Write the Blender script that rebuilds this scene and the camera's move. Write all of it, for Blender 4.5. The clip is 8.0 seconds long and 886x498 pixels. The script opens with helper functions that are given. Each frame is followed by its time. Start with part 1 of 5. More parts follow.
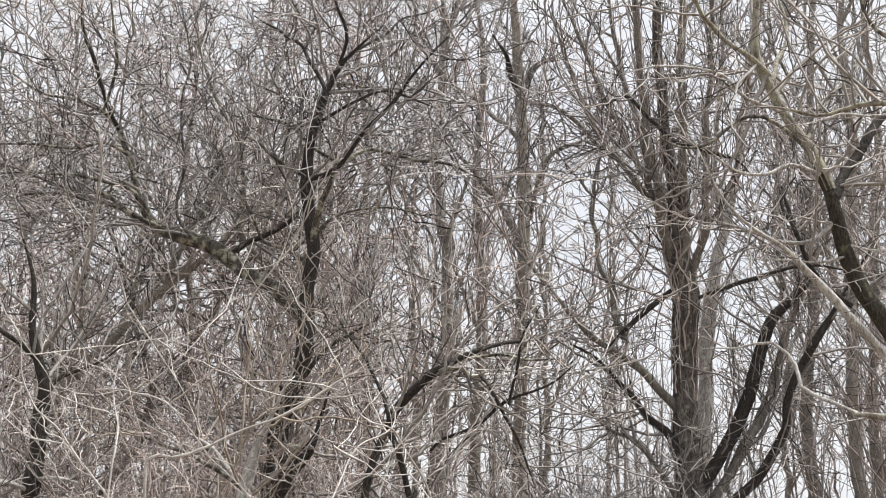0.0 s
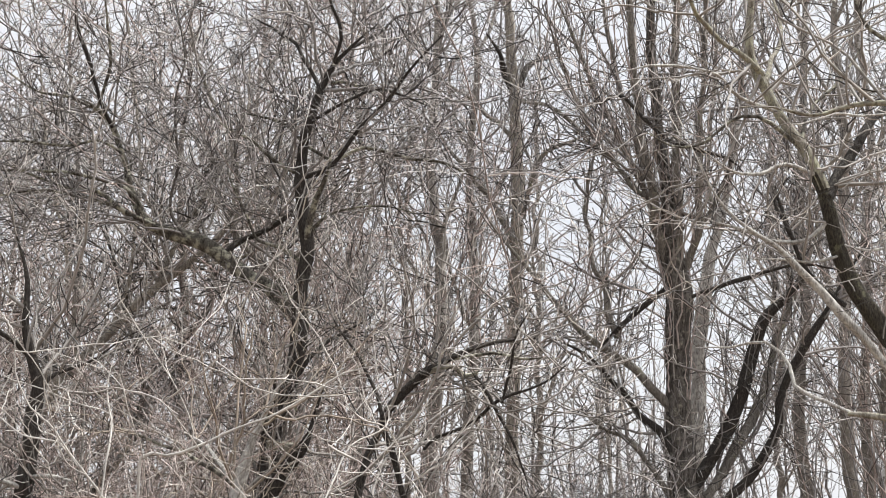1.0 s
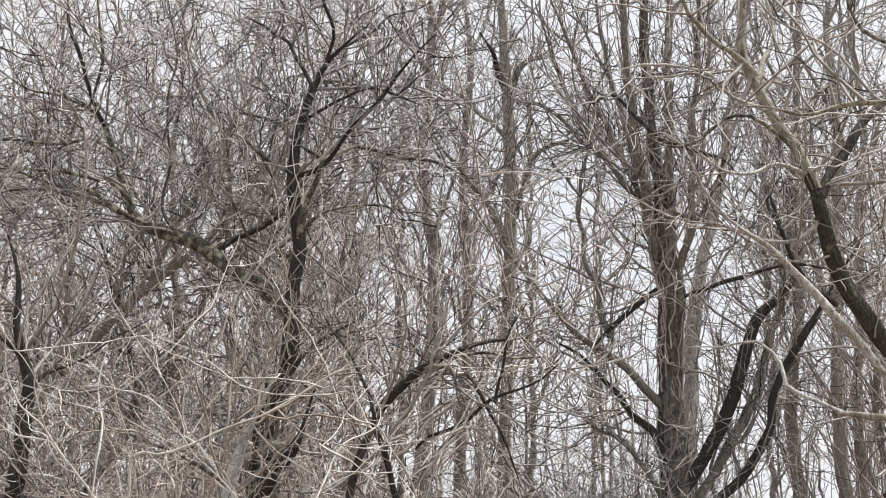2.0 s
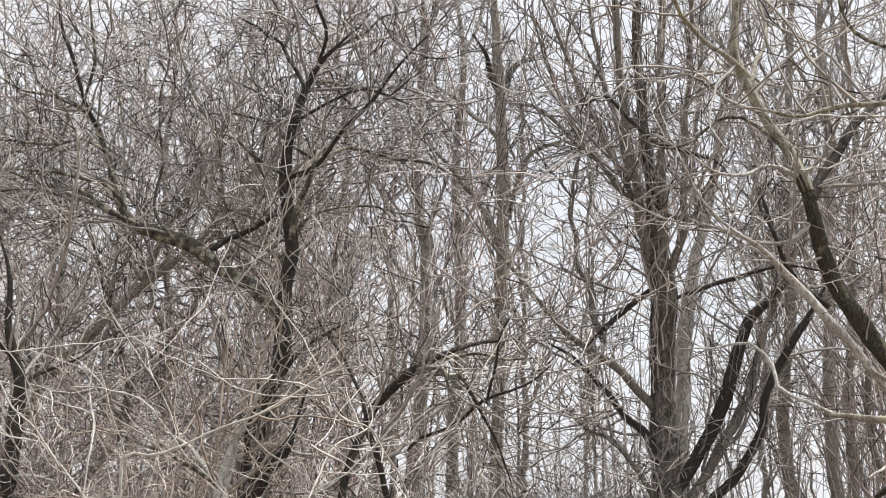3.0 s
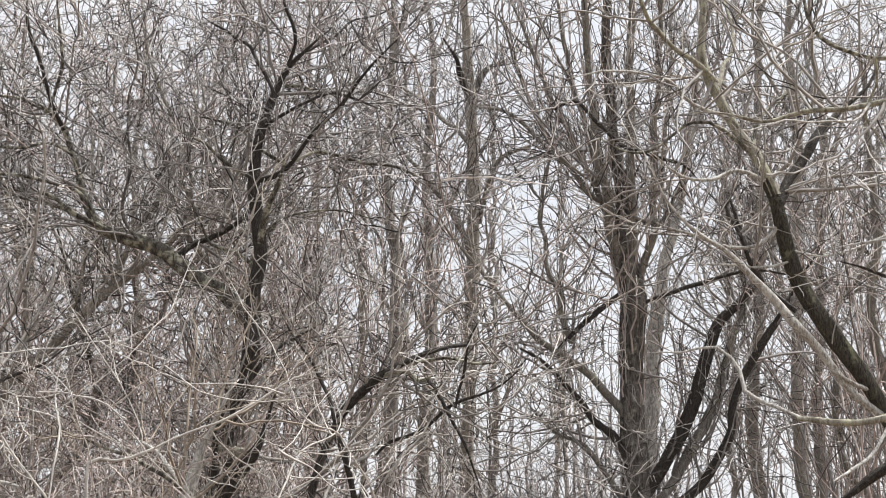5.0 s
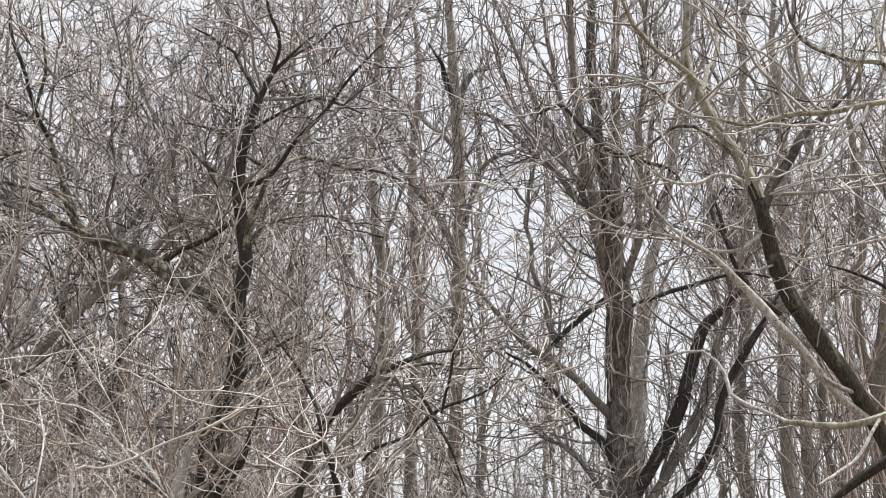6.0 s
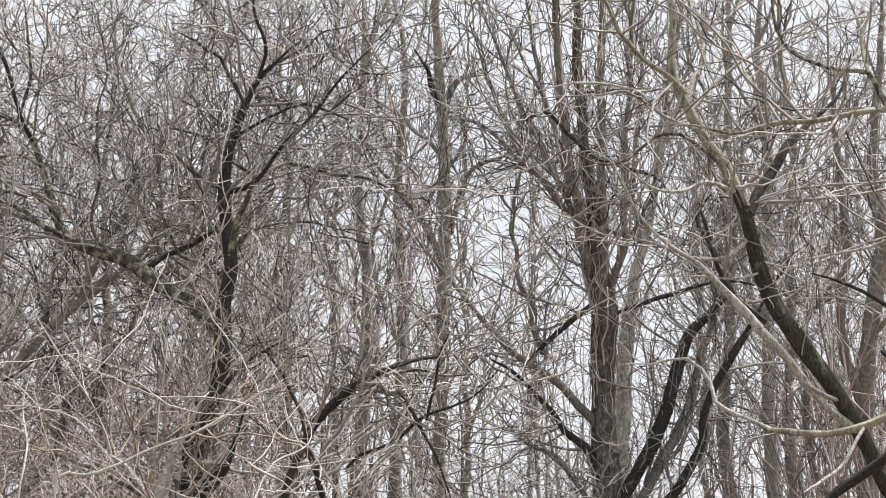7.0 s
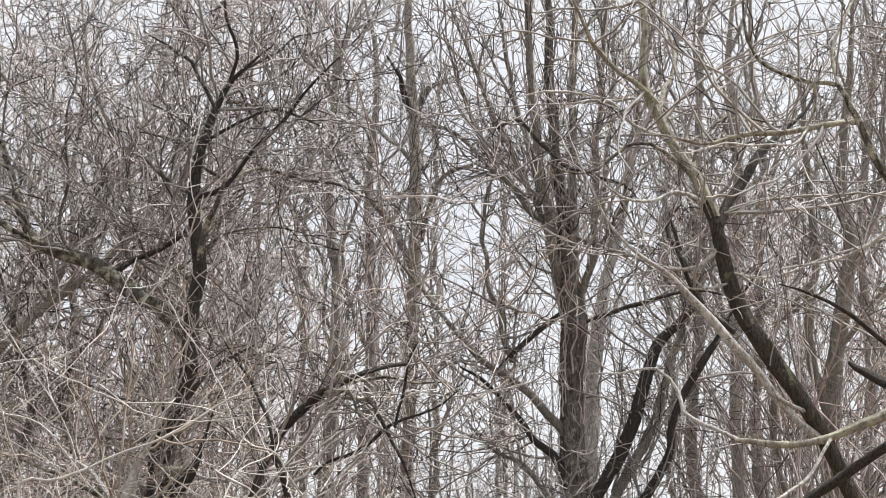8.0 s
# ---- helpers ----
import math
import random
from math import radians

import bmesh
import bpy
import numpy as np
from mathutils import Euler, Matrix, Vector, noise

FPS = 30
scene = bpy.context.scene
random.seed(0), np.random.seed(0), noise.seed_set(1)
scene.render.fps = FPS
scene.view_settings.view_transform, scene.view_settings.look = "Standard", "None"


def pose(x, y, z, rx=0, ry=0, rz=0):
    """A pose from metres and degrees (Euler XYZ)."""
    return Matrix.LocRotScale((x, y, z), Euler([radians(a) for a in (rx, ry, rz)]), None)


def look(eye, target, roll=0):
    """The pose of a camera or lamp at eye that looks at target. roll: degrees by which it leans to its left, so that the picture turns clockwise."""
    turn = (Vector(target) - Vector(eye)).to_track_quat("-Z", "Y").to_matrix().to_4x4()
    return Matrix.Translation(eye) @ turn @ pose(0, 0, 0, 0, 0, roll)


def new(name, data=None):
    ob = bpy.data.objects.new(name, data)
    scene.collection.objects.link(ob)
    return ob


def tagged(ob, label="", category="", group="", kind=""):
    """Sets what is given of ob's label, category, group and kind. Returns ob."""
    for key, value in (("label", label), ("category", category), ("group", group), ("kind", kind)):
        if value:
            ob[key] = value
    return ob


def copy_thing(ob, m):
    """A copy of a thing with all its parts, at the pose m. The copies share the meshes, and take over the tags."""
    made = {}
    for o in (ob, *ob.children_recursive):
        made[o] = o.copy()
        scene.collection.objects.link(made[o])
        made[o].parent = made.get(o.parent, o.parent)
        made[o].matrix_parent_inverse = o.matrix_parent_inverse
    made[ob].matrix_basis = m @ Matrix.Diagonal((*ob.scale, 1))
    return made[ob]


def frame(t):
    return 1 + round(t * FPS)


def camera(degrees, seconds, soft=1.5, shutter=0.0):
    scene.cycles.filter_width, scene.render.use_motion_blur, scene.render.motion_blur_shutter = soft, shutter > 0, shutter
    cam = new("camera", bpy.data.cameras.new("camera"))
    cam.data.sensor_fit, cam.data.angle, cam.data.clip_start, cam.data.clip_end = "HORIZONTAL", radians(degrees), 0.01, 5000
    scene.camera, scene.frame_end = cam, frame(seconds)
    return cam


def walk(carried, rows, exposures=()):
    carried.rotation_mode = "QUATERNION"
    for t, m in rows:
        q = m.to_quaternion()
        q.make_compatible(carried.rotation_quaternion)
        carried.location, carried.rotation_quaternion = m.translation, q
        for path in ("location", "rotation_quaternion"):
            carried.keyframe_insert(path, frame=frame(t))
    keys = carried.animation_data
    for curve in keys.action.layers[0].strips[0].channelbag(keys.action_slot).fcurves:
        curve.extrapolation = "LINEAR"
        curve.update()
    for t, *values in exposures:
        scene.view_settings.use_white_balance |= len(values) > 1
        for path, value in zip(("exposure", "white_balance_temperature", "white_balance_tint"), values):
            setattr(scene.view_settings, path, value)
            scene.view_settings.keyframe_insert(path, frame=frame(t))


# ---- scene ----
# ---- camera ----
EYE = 1.6
cam = camera(34.8, 8.0, soft=1.0)


def stand(x, y, z, yaw, pitch, roll):
    return pose(x, y, EYE + z, 90 + pitch, roll, yaw)


walk(cam, [
    (0, stand(0.000, -0.000, 0.000, -0.000, 10.000, 0.000)),
    (0.5, stand(-0.000, -0.004, -0.003, -0.139, 9.983, 0.006)),
    (1, stand(-0.014, -0.004, 0.002, -0.325, 9.931, -0.082)),
    (1.5, stand(-0.005, 0.002, -0.000, -0.443, 9.901, -0.054)),
    (3, stand(0.006, 0.012, 0.000, -0.881, 9.966, -0.144)),
    (3.5, stand(0.011, 0.011, 0.008, -1.085, 9.961, 0.225)),
    (4, stand(0.018, 0.017, 0.004, -1.395, 9.978, 0.264)),
    (4.5, stand(0.024, 0.014, 0.001, -1.769, 10.052, 0.002)),
    (6, stand(0.050, 0.028, 0.008, -2.466, 10.321, 0.421)),
    (6.5, stand(0.048, 0.033, 0.010, -2.751, 10.450, 0.462)),
    (7, stand(0.045, 0.033, 0.016, -3.101, 10.557, 0.311)),
    (7.5, stand(0.046, 0.032, 0.021, -3.609, 10.675, 0.211)),
    (8, stand(0.052, 0.057, 0.028, -4.379, 10.815, -0.048)),
], exposures=[(0, 0.45, 6500, 10), (8, 0.45, 6500, 10)])

# ---- sky and light: a white overcast day ----
world = bpy.data.worlds.new("overcast_sky")
scene.world = world
world.use_nodes = True
wn, wl = world.node_tree.nodes, world.node_tree.links
wn.clear()
sky = wn.new("ShaderNodeTexSky")
sky.sky_type, sky.sun_disc = "NISHITA", False
sky.sun_elevation, sky.sun_rotation = radians(67), radians(72)
clouds = wn.new("ShaderNodeTexNoise")
clouds.inputs["Scale"].default_value, clouds.inputs["Detail"].default_value = 2.2, 4
cover = wn.new("ShaderNodeValToRGB")
cover.color_ramp.elements[0].position, cover.color_ramp.elements[0].color = 0.3, (0.80, 0.82, 0.87, 1)
cover.color_ramp.elements[1].position, cover.color_ramp.elements[1].color = 0.7, (0.93, 0.94, 0.97, 1)
lift = wn.new("ShaderNodeVectorMath")
lift.operation = "SCALE"
lift.inputs["Scale"].default_value = 10.0
veil = wn.new("ShaderNodeMix")
veil.data_type = "RGBA"
veil.inputs[0].default_value = 0.9
back = wn.new("ShaderNodeBackground")
back.inputs["Strength"].default_value = 0.082
out = wn.new("ShaderNodeOutputWorld")
wl.new(clouds.outputs["Fac"], cover.inputs["Fac"])
wl.new(cover.outputs["Color"], lift.inputs[0])
wl.new(sky.outputs["Color"], veil.inputs[6])
wl.new(lift.outputs["Vector"], veil.inputs[7])
wl.new(veil.outputs[2], back.inputs["Color"])
wl.new(back.outputs["Background"], out.inputs["Surface"])

sun = new("sun", bpy.data.lights.new("sun", "SUN"))
sun.data.energy, sun.data.angle, sun.data.color = 5.0, radians(6), (1.0, 0.982, 0.955)
sun.matrix_world = look((9, 15, 22), (0, 12, 0))


# ---- materials ----
def bark(name, low, high, lichen, amount, grain=20.0, depth=0.8):
    """Furrowed bark: two tones along the grain, blotches of lichen, relief."""
    m = bpy.data.materials.new(name)
    m.use_nodes = True
    n, l = m.node_tree.nodes, m.node_tree.links
    b = n["Principled BSDF"]
    b.inputs["Roughness"].default_value = 0.88
    b.inputs["Specular IOR Level"].default_value = 0.25
    co = n.new("ShaderNodeTexCoord")
    mp = n.new("ShaderNodeMapping")
    mp.inputs["Scale"].default_value = (grain * 4, grain * 4, grain)
    l.new(co.outputs["Object"], mp.inputs["Vector"])
    fine = n.new("ShaderNodeTexNoise")
    fine.inputs["Scale"].default_value, fine.inputs["Detail"].default_value, fine.inputs["Roughness"].default_value = 1.0, 6, 0.7
    l.new(mp.outputs["Vector"], fine.inputs["Vector"])
    tone = n.new("ShaderNodeValToRGB")
    tone.color_ramp.elements[0].position, tone.color_ramp.elements[0].color = 0.36, (*low, 1)
    tone.color_ramp.elements[1].position, tone.color_ramp.elements[1].color = 0.66, (*high, 1)
    l.new(fine.outputs["Fac"], tone.inputs["Fac"])
    blotch = n.new("ShaderNodeTexNoise")
    blotch.inputs["Scale"].default_value, blotch.inputs["Detail"].default_value, blotch.inputs["Roughness"].default_value = 11.0, 6, 0.7
    l.new(co.outputs["Object"], blotch.inputs["Vector"])
    edge = n.new("ShaderNodeValToRGB")
    edge.color_ramp.elements[0].position, edge.color_ramp.elements[1].position = 0.66 - amount * 0.3, 0.78 - amount * 0.3
    l.new(blotch.outputs["Fac"], edge.inputs["Fac"])
    mix = n.new("ShaderNodeMix")
    mix.data_type = "RGBA"
    mix.inputs[7].default_value = (*lichen, 1)
    l.new(edge.outputs["Color"], mix.inputs[0])
    l.new(tone.outputs["Color"], mix.inputs[6])
    l.new(mix.outputs[2], b.inputs["Base Color"])
    bump = n.new("ShaderNodeBump")
    bump.inputs["Strength"].default_value, bump.inputs["Distance"].default_value = depth, 0.03
    l.new(fine.outputs["Fac"], bump.inputs["Height"])
    l.new(bump.outputs["Normal"], b.inputs["Normal"])
    return m


def twig_skin(name, tones, rough=0.75):
    """Thin twigs: each one has a tone of its own, with paler and darker stretches."""
    m = bpy.data.materials.new(name)
    m.use_nodes = True
    n, l = m.node_tree.nodes, m.node_tree.links
    b = n["Principled BSDF"]
    b.inputs["Roughness"].default_value = rough
    b.inputs["Specular IOR Level"].default_value = 0.35
    geo = n.new("ShaderNodeNewGeometry")
    ramp = n.new("ShaderNodeValToRGB")
    e = ramp.color_ramp.elements
    while len(e) < len(tones):
        e.new(0.5)
    for i, c in enumerate(tones):
        e[i].position, e[i].color = i / (len(tones) - 1), (*c, 1)
    l.new(geo.outputs["Random Per Island"], ramp.inputs["Fac"])
    co = n.new("ShaderNodeTexCoord")
    no = n.new("ShaderNodeTexNoise")
    no.inputs["Scale"].default_value, no.inputs["Detail"].default_value = 9.0, 3
    l.new(co.outputs["Object"], no.inputs["Vector"])
    gain = n.new("ShaderNodeMapRange")
    gain.inputs["From Min"].default_value, gain.inputs["From Max"].default_value = 0.3, 0.7
    gain.inputs["To Min"].default_value, gain.inputs["To Max"].default_value = 0.7, 1.3
    l.new(no.outputs["Fac"], gain.inputs["Value"])
    sc = n.new("ShaderNodeVectorMath")
    sc.operation = "SCALE"
    l.new(ramp.outputs["Color"], sc.inputs[0])
    l.new(gain.outputs["Result"], sc.inputs["Scale"])
    l.new(sc.outputs["Vector"], b.inputs["Base Color"])
    return m


def litter(name):
    m = bpy.data.materials.new(name)
    m.use_nodes = True
    n, l = m.node_tree.nodes, m.node_tree.links
    b = n["Principled BSDF"]
    b.inputs["Roughness"].default_value = 0.95
    co = n.new("ShaderNodeTexCoord")
    leaf = n.new("ShaderNodeTexVoronoi")
    leaf.inputs["Scale"].default_value = 14.0
    patch = n.new("ShaderNodeTexNoise")
    patch.inputs["Scale"].default_value, patch.inputs["Detail"].default_value = 0.6, 6
    l.new(co.outputs["Object"], leaf.inputs["Vector"])
    l.new(co.outputs["Object"], patch.inputs["Vector"])
    ramp = n.new("ShaderNodeValToRGB")
    ramp.color_ramp.elements[0].color, ramp.color_ramp.elements[1].color = (0.09, 0.06, 0.04, 1), (0.30, 0.22, 0.15, 1)
    l.new(leaf.outputs["Color"], ramp.inputs["Fac"])
    ramp2 = n.new("ShaderNodeValToRGB")
    ramp2.color_ramp.elements[0].color, ramp2.color_ramp.elements[1].color = (0.5, 0.5, 0.5, 1), (1, 0.95, 0.85, 1)
    l.new(patch.outputs["Fac"], ramp2.inputs["Fac"])
    mul = n.new("ShaderNodeMix")
    mul.data_type, mul.blend_type = "RGBA", "MULTIPLY"
    mul.inputs[0].default_value = 1.0
    l.new(ramp.outputs["Color"], mul.inputs[6])
    l.new(ramp2.outputs["Color"], mul.inputs[7])
    l.new(mul.outputs[2], b.inputs["Base Color"])
    bump = n.new("ShaderNodeBump")
    bump.inputs["Strength"].default_value, bump.inputs["Distance"].default_value = 0.8, 0.03
    l.new(leaf.outputs["Distance"], bump.inputs["Height"])
    l.new(bump.outputs["Normal"], b.inputs["Normal"])
    return m


BARK_DARK = bark("dark_bark", (0.022, 0.019, 0.017), (0.085, 0.074, 0.065), (0.17, 0.165, 0.13), 0.22)
BARK_LIMB = bark("lichened_limb_bark", (0.024, 0.021, 0.018), (0.17, 0.155, 0.13), (0.42, 0.41, 0.325), 0.58, 9.0)
BARK_TAN = bark("tan_bark", (0.17, 0.15, 0.125), (0.44, 0.40, 0.345), (0.42, 0.40, 0.31), 0.35, 14.0)
BARK_GREY = bark("grey_bark", (0.12, 0.108, 0.094), (0.33, 0.30, 0.26), (0.30, 0.30, 0.20), 0.35, 14.0)
BARK_PALE = bark("pale_bark", (0.20, 0.185, 0.165), (0.68, 0.66, 0.62), (0.66, 0.65, 0.60), 0.5, 14.0)
BARK_MOSS = bark("mossy_bark", (0.13, 0.115, 0.085), (0.42, 0.395, 0.335), (0.42, 0.41, 0.30), 0.6, 9.0)
BARK_OLIVE = bark("olive_brown_bark", (0.020, 0.017, 0.014), (0.10, 0.088, 0.066), (0.17, 0.165, 0.105), 0.35)
# Bark of the trees behind: paler grey, the haze of distance put into the colour.
BARK_FAR = bark("hazed_grey_bark", (0.19, 0.172, 0.153), (0.42, 0.39, 0.355), (0.38, 0.37, 0.29), 0.3, 14.0)
BARK_STEM = bark("brown_grey_bark", (0.030, 0.026, 0.023), (0.19, 0.17, 0.152), (0.30, 0.285, 0.235), 0.4, 7.0, 1.0)
TWIG_GREY = twig_skin("grey_twigs", [(0.025, 0.023, 0.021), (0.08, 0.073, 0.068), (0.38, 0.355, 0.325), (0.70, 0.665, 0.62)])
TWIG_DARK = twig_skin("dark_twigs", [(0.022, 0.020, 0.019), (0.07, 0.063, 0.06), (0.32, 0.30, 0.285), (0.70, 0.67, 0.645)])
# Greyer, narrower range of tones: distance haze is mixed into these twigs' colour.
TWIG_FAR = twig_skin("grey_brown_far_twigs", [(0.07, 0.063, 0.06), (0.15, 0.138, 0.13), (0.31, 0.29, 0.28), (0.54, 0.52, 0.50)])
TWIG_RED = twig_skin("red_brown_twigs", [(0.042, 0.032, 0.028), (0.15, 0.114, 0.101), (0.49, 0.415, 0.38), (0.82, 0.75, 0.705)])
TWIG_PALE = twig_skin("pale_canes", [(0.22, 0.20, 0.175), (0.46, 0.435, 0.40), (0.68, 0.655, 0.62)])
TWIG_STRAW = twig_skin("straw_vines", [(0.09, 0.072, 0.055), (0.26, 0.215, 0.17), (0.46, 0.405, 0.34)])
BUD = twig_skin("pinkish_buds", [(0.38, 0.26, 0.25), (0.55, 0.44, 0.42), (0.66, 0.58, 0.55)])
GROUND = litter("leaf_litter")


# ---- how wood grows ----
rng = np.random.default_rng(7)


def unit(v):
    return v / np.maximum(np.linalg.norm(v, axis=-1, keepdims=True), 1e-9)


def tubes(pts, rad, k):
    """Vertices and quads of N tubes with k sides along the lines pts (N, n, 3) of radius rad (N, n)."""
    pts, rad = np.asarray(pts, float), np.asarray(rad, float)
    N, n, _ = pts.shape
    tan = unit(np.gradient(pts, axis=1))
    ref = unit(rng.normal(size=(N, 1, 3)) * (0.6, 0.6, 0.15) + (0.2, 1.0, 0.0))
    u = unit(np.cross(tan, ref))
    w = np.cross(tan, u)
    a = np.arange(k) * 2 * np.pi / k
    ring = u[:, :, None] * np.cos(a)[:, None] + w[:, :, None] * np.sin(a)[:, None]
    v = (pts[:, :, None] + ring * rad[:, :, None, None]).reshape(-1, 3)
    i, j, s = np.meshgrid(np.arange(N), np.arange(n - 1), np.arange(k), indexing="ij")
    p = (i * n + j) * k
    q = (s + 1) % k
    return v, np.stack([p + s, p + q, p + k + q, p + k + s], -1).reshape(-1, 4)


def mesh_of(name, pieces, material):
    """One smooth mesh from several (vertices, quads)."""
    vs, fs, at = [], [], 0
    for v, f in pieces:
        vs.append(v)
        fs.append(f + at)
        at += len(v)
    v, f = np.concatenate(vs).astype(np.float32), np.concatenate(fs).astype(np.int32)
    me = bpy.data.meshes.new(name)
    me.vertices.add(len(v))
    me.vertices.foreach_set("co", v.ravel())
    me.loops.add(f.size)
    me.loops.foreach_set("vertex_index", f.ravel())
    me.polygons.add(len(f))
    me.polygons.foreach_set("loop_start", np.arange(len(f), dtype=np.int32) * 4)
    me.update(calc_edges=True)
    me.polygons.foreach_set("use_smooth", np.ones(len(f), dtype=bool))
    me.materials.append(material)
    return me


def part(name, pieces, material, parent, label="", kind=""):
    """One mesh object under a thing; the pieces are given in world metres."""
    base = np.array(parent.location)
    ob = new(name, mesh_of(name, [(v - base, f) for v, f in pieces], material))
    ob.parent = parent
    return tagged(ob, label, kind=kind)


def thing(name, x, y, label, category, group="", kind=""):
    e = new(name)
    e.location = (x, y, 0)
    e.empty_display_size = 0.2
    return tagged(e, label, category, group, kind)


def smooth_line(ctrl, step=0.09, wiggle=0.012):
    """A line through the control points (x, y, z, r), with small crooks of its own."""
    c = np.array(ctrl, float)
    c = np.vstack([2 * c[0] - c[1], c, 2 * c[-1] - c[-2]])
    rows = []
    for i in range(1, len(c) - 2):
        n = max(2, int(np.linalg.norm(c[i + 1, :3] - c[i, :3]) / step))
        t = np.linspace(0, 1, n, endpoint=False)[:, None]
        a, b, d, e = c[i - 1], c[i], c[i + 1], c[i + 2]
        rows.append(0.5 * (2 * b + (d - a) * t + (2 * a - 5 * b + 4 * d - e) * t ** 2 + (3 * b - a - 3 * d + e) * t ** 3))
    p = np.vstack(rows + [c[-2:-1]])
    n = len(p)
    kick = rng.normal(size=(n, 3))
    slow = rng.normal(size=(n, 3))
    for _ in range(2):
        kick = (np.roll(kick, 1, 0) + kick + np.roll(kick, -1, 0)) / 3
    for _ in range(7):
        slow = (np.roll(slow, 1, 0) + slow + np.roll(slow, -1, 0)) / 3
    fade = np.minimum(1, np.arange(n) / 4.0)[:, None]
    p[:, :3] += (kick * 1.6 + slow * 2.0) * wiggle * fade
    p[:, 3] = np.maximum(p[:, 3], 0.003)
    return p


def wood(ctrl, sides=10, wiggle=0.014, rough=0.10):
    """A trunk or limb: an uneven, ridged tube. Gives its mesh data and its line."""
    p = smooth_line(ctrl, wiggle=wiggle)
    v, f = tubes(p[None, :, :3], p[None, :, 3], sides)
    n = len(p)
    lump = rng.normal(size=(n, sides))
    for _ in range(2):
        lump = (np.roll(lump, 1, 0) + lump * 1.5 + np.roll(lump, -1, 0)) / 3
    ridge = rng.normal(size=(1, sides)) * 0.8
    mid = np.repeat(p[:, :3], sides, 0)
    v = mid + (v - mid) * (1 + rough * (lump + ridge)).reshape(-1, 1)
    return (v, f), p


def grow(pts, rad, per, reach, spread, r_part, n, up=0.1, crook=0.18, t0=0.15, t1=1.0, r_min=0.0022, shorter=0.5, r_max=0.03):
    """per twigs from each line, each reach (low, high) metres long, spread (low, high) degrees off it, bent up and crooked."""
    N, m, _ = pts.shape
    i = np.repeat(np.arange(N), per)
    M = len(i)
    t = rng.uniform(t0, t1, M) * (m - 1.001)
    a = t.astype(int)
    fr = (t - a)[:, None]
    start = pts[i, a] * (1 - fr) + pts[i, a + 1] * fr
    tan = unit(pts[i, a + 1] - pts[i, a])
    side = unit(np.cross(tan, rng.normal(size=(M, 3))))
    ang = np.radians(rng.uniform(*spread, M))[:, None]
    d = unit(tan * np.cos(ang) + side * np.sin(ang))
    length = rng.uniform(*reach, M) * (1 - shorter * t / (m - 1))
    r0 = np.maximum(np.minimum((rad[i, a] * (1 - fr[:, 0]) + rad[i, a + 1] * fr[:, 0]) * r_part, np.minimum(length * 0.012, r_max)), r_min)
    line, step = [start], (length / (n - 1))[:, None]
    bend = rng.normal(size=(M, 3)) * crook * 1.8 / n
    zig = unit(np.cross(d, rng.normal(size=(M, 3)))) * crook
    for k in range(n - 1):
        kink = zig * (-1) ** k * rng.uniform(0.2, 1.5, (M, 1))
        d = unit(d + bend + kink + rng.normal(size=(M, 3)) * crook * 0.6 + np.array([0, 0, up]))
        line.append(line[-1] + d * step * rng.uniform(0.6, 1.4, (M, 1)))
    taper = np.linspace(1, 0.42, n)
    return np.stack(line, 1), np.maximum(r0[:, None] * taper, r_min * 0.8)


def stock(lines, n=14):
    """Limb lines brought to n points each, for growing from."""
    P, R = [], []
    for p in lines:
        s = np.linspace(0, len(p) - 1, n)
        a = np.minimum(s.astype(int), len(p) - 2)
        f = (s - a)[:, None]
        q = p[a] * (1 - f) + p[a + 1] * f
        P.append(q[:, :3])
        R.append(q[:, 3])
    return np.array(P), np.array(R)


def cut_long(lines, piece=1.0):
    """Limbs cut to lengths of about a metre, so that twigs come evenly."""
    made = []
    for p in lines:
        n = max(1, int(round(len(p) * 0.09 / piece)))
        for k in range(n):
            a, b = int(k * (len(p) - 1) / n), int((k + 1) * (len(p) - 1) / n) + 1
            if b - a > 2:
                made.append(p[a:b])
    return made


# ---- ground ----
g = np.sign(np.linspace(-1, 1, 91)) * np.abs(np.linspace(-1, 1, 91)) ** 3 * 1800
gx, gy = np.meshgrid(g, g + 14, indexing="ij")
gz = 0.05 * np.sin(gx * 0.7 + 1) * np.cos(gy * 0.55) + 0.03 * np.sin(gx * 1.9 + gy * 1.3) - 0.03
gv = np.stack([gx, gy, gz], -1).reshape(-1, 3)
gi, gj = np.meshgrid(np.arange(90), np.arange(90), indexing="ij")
g0 = (gi * 91 + gj).ravel()
tagged(new("ground", mesh_of("ground", [(gv, np.stack([g0, g0 + 91, g0 + 92, g0 + 1], -1))], GROUND)),
       "woodland ground covered with brown leaf litter", "ground", kind="structure")

# ---- the trees that can be told apart ----
def limb_of(tree, name, material, ctrl, sides=9, label=""):
    data, line = wood(ctrl, sides, 0.010 if name == "trunk" else 0.016, 0.12)
    part(name, [data], material, tree, label)
    return line


def pieces(name, pts, rad, k, material, parent):
    """Each line is a part of its own."""
    for p, r in zip(pts, rad):
        part(name, [tubes(p[None], r[None], k)], material, parent)


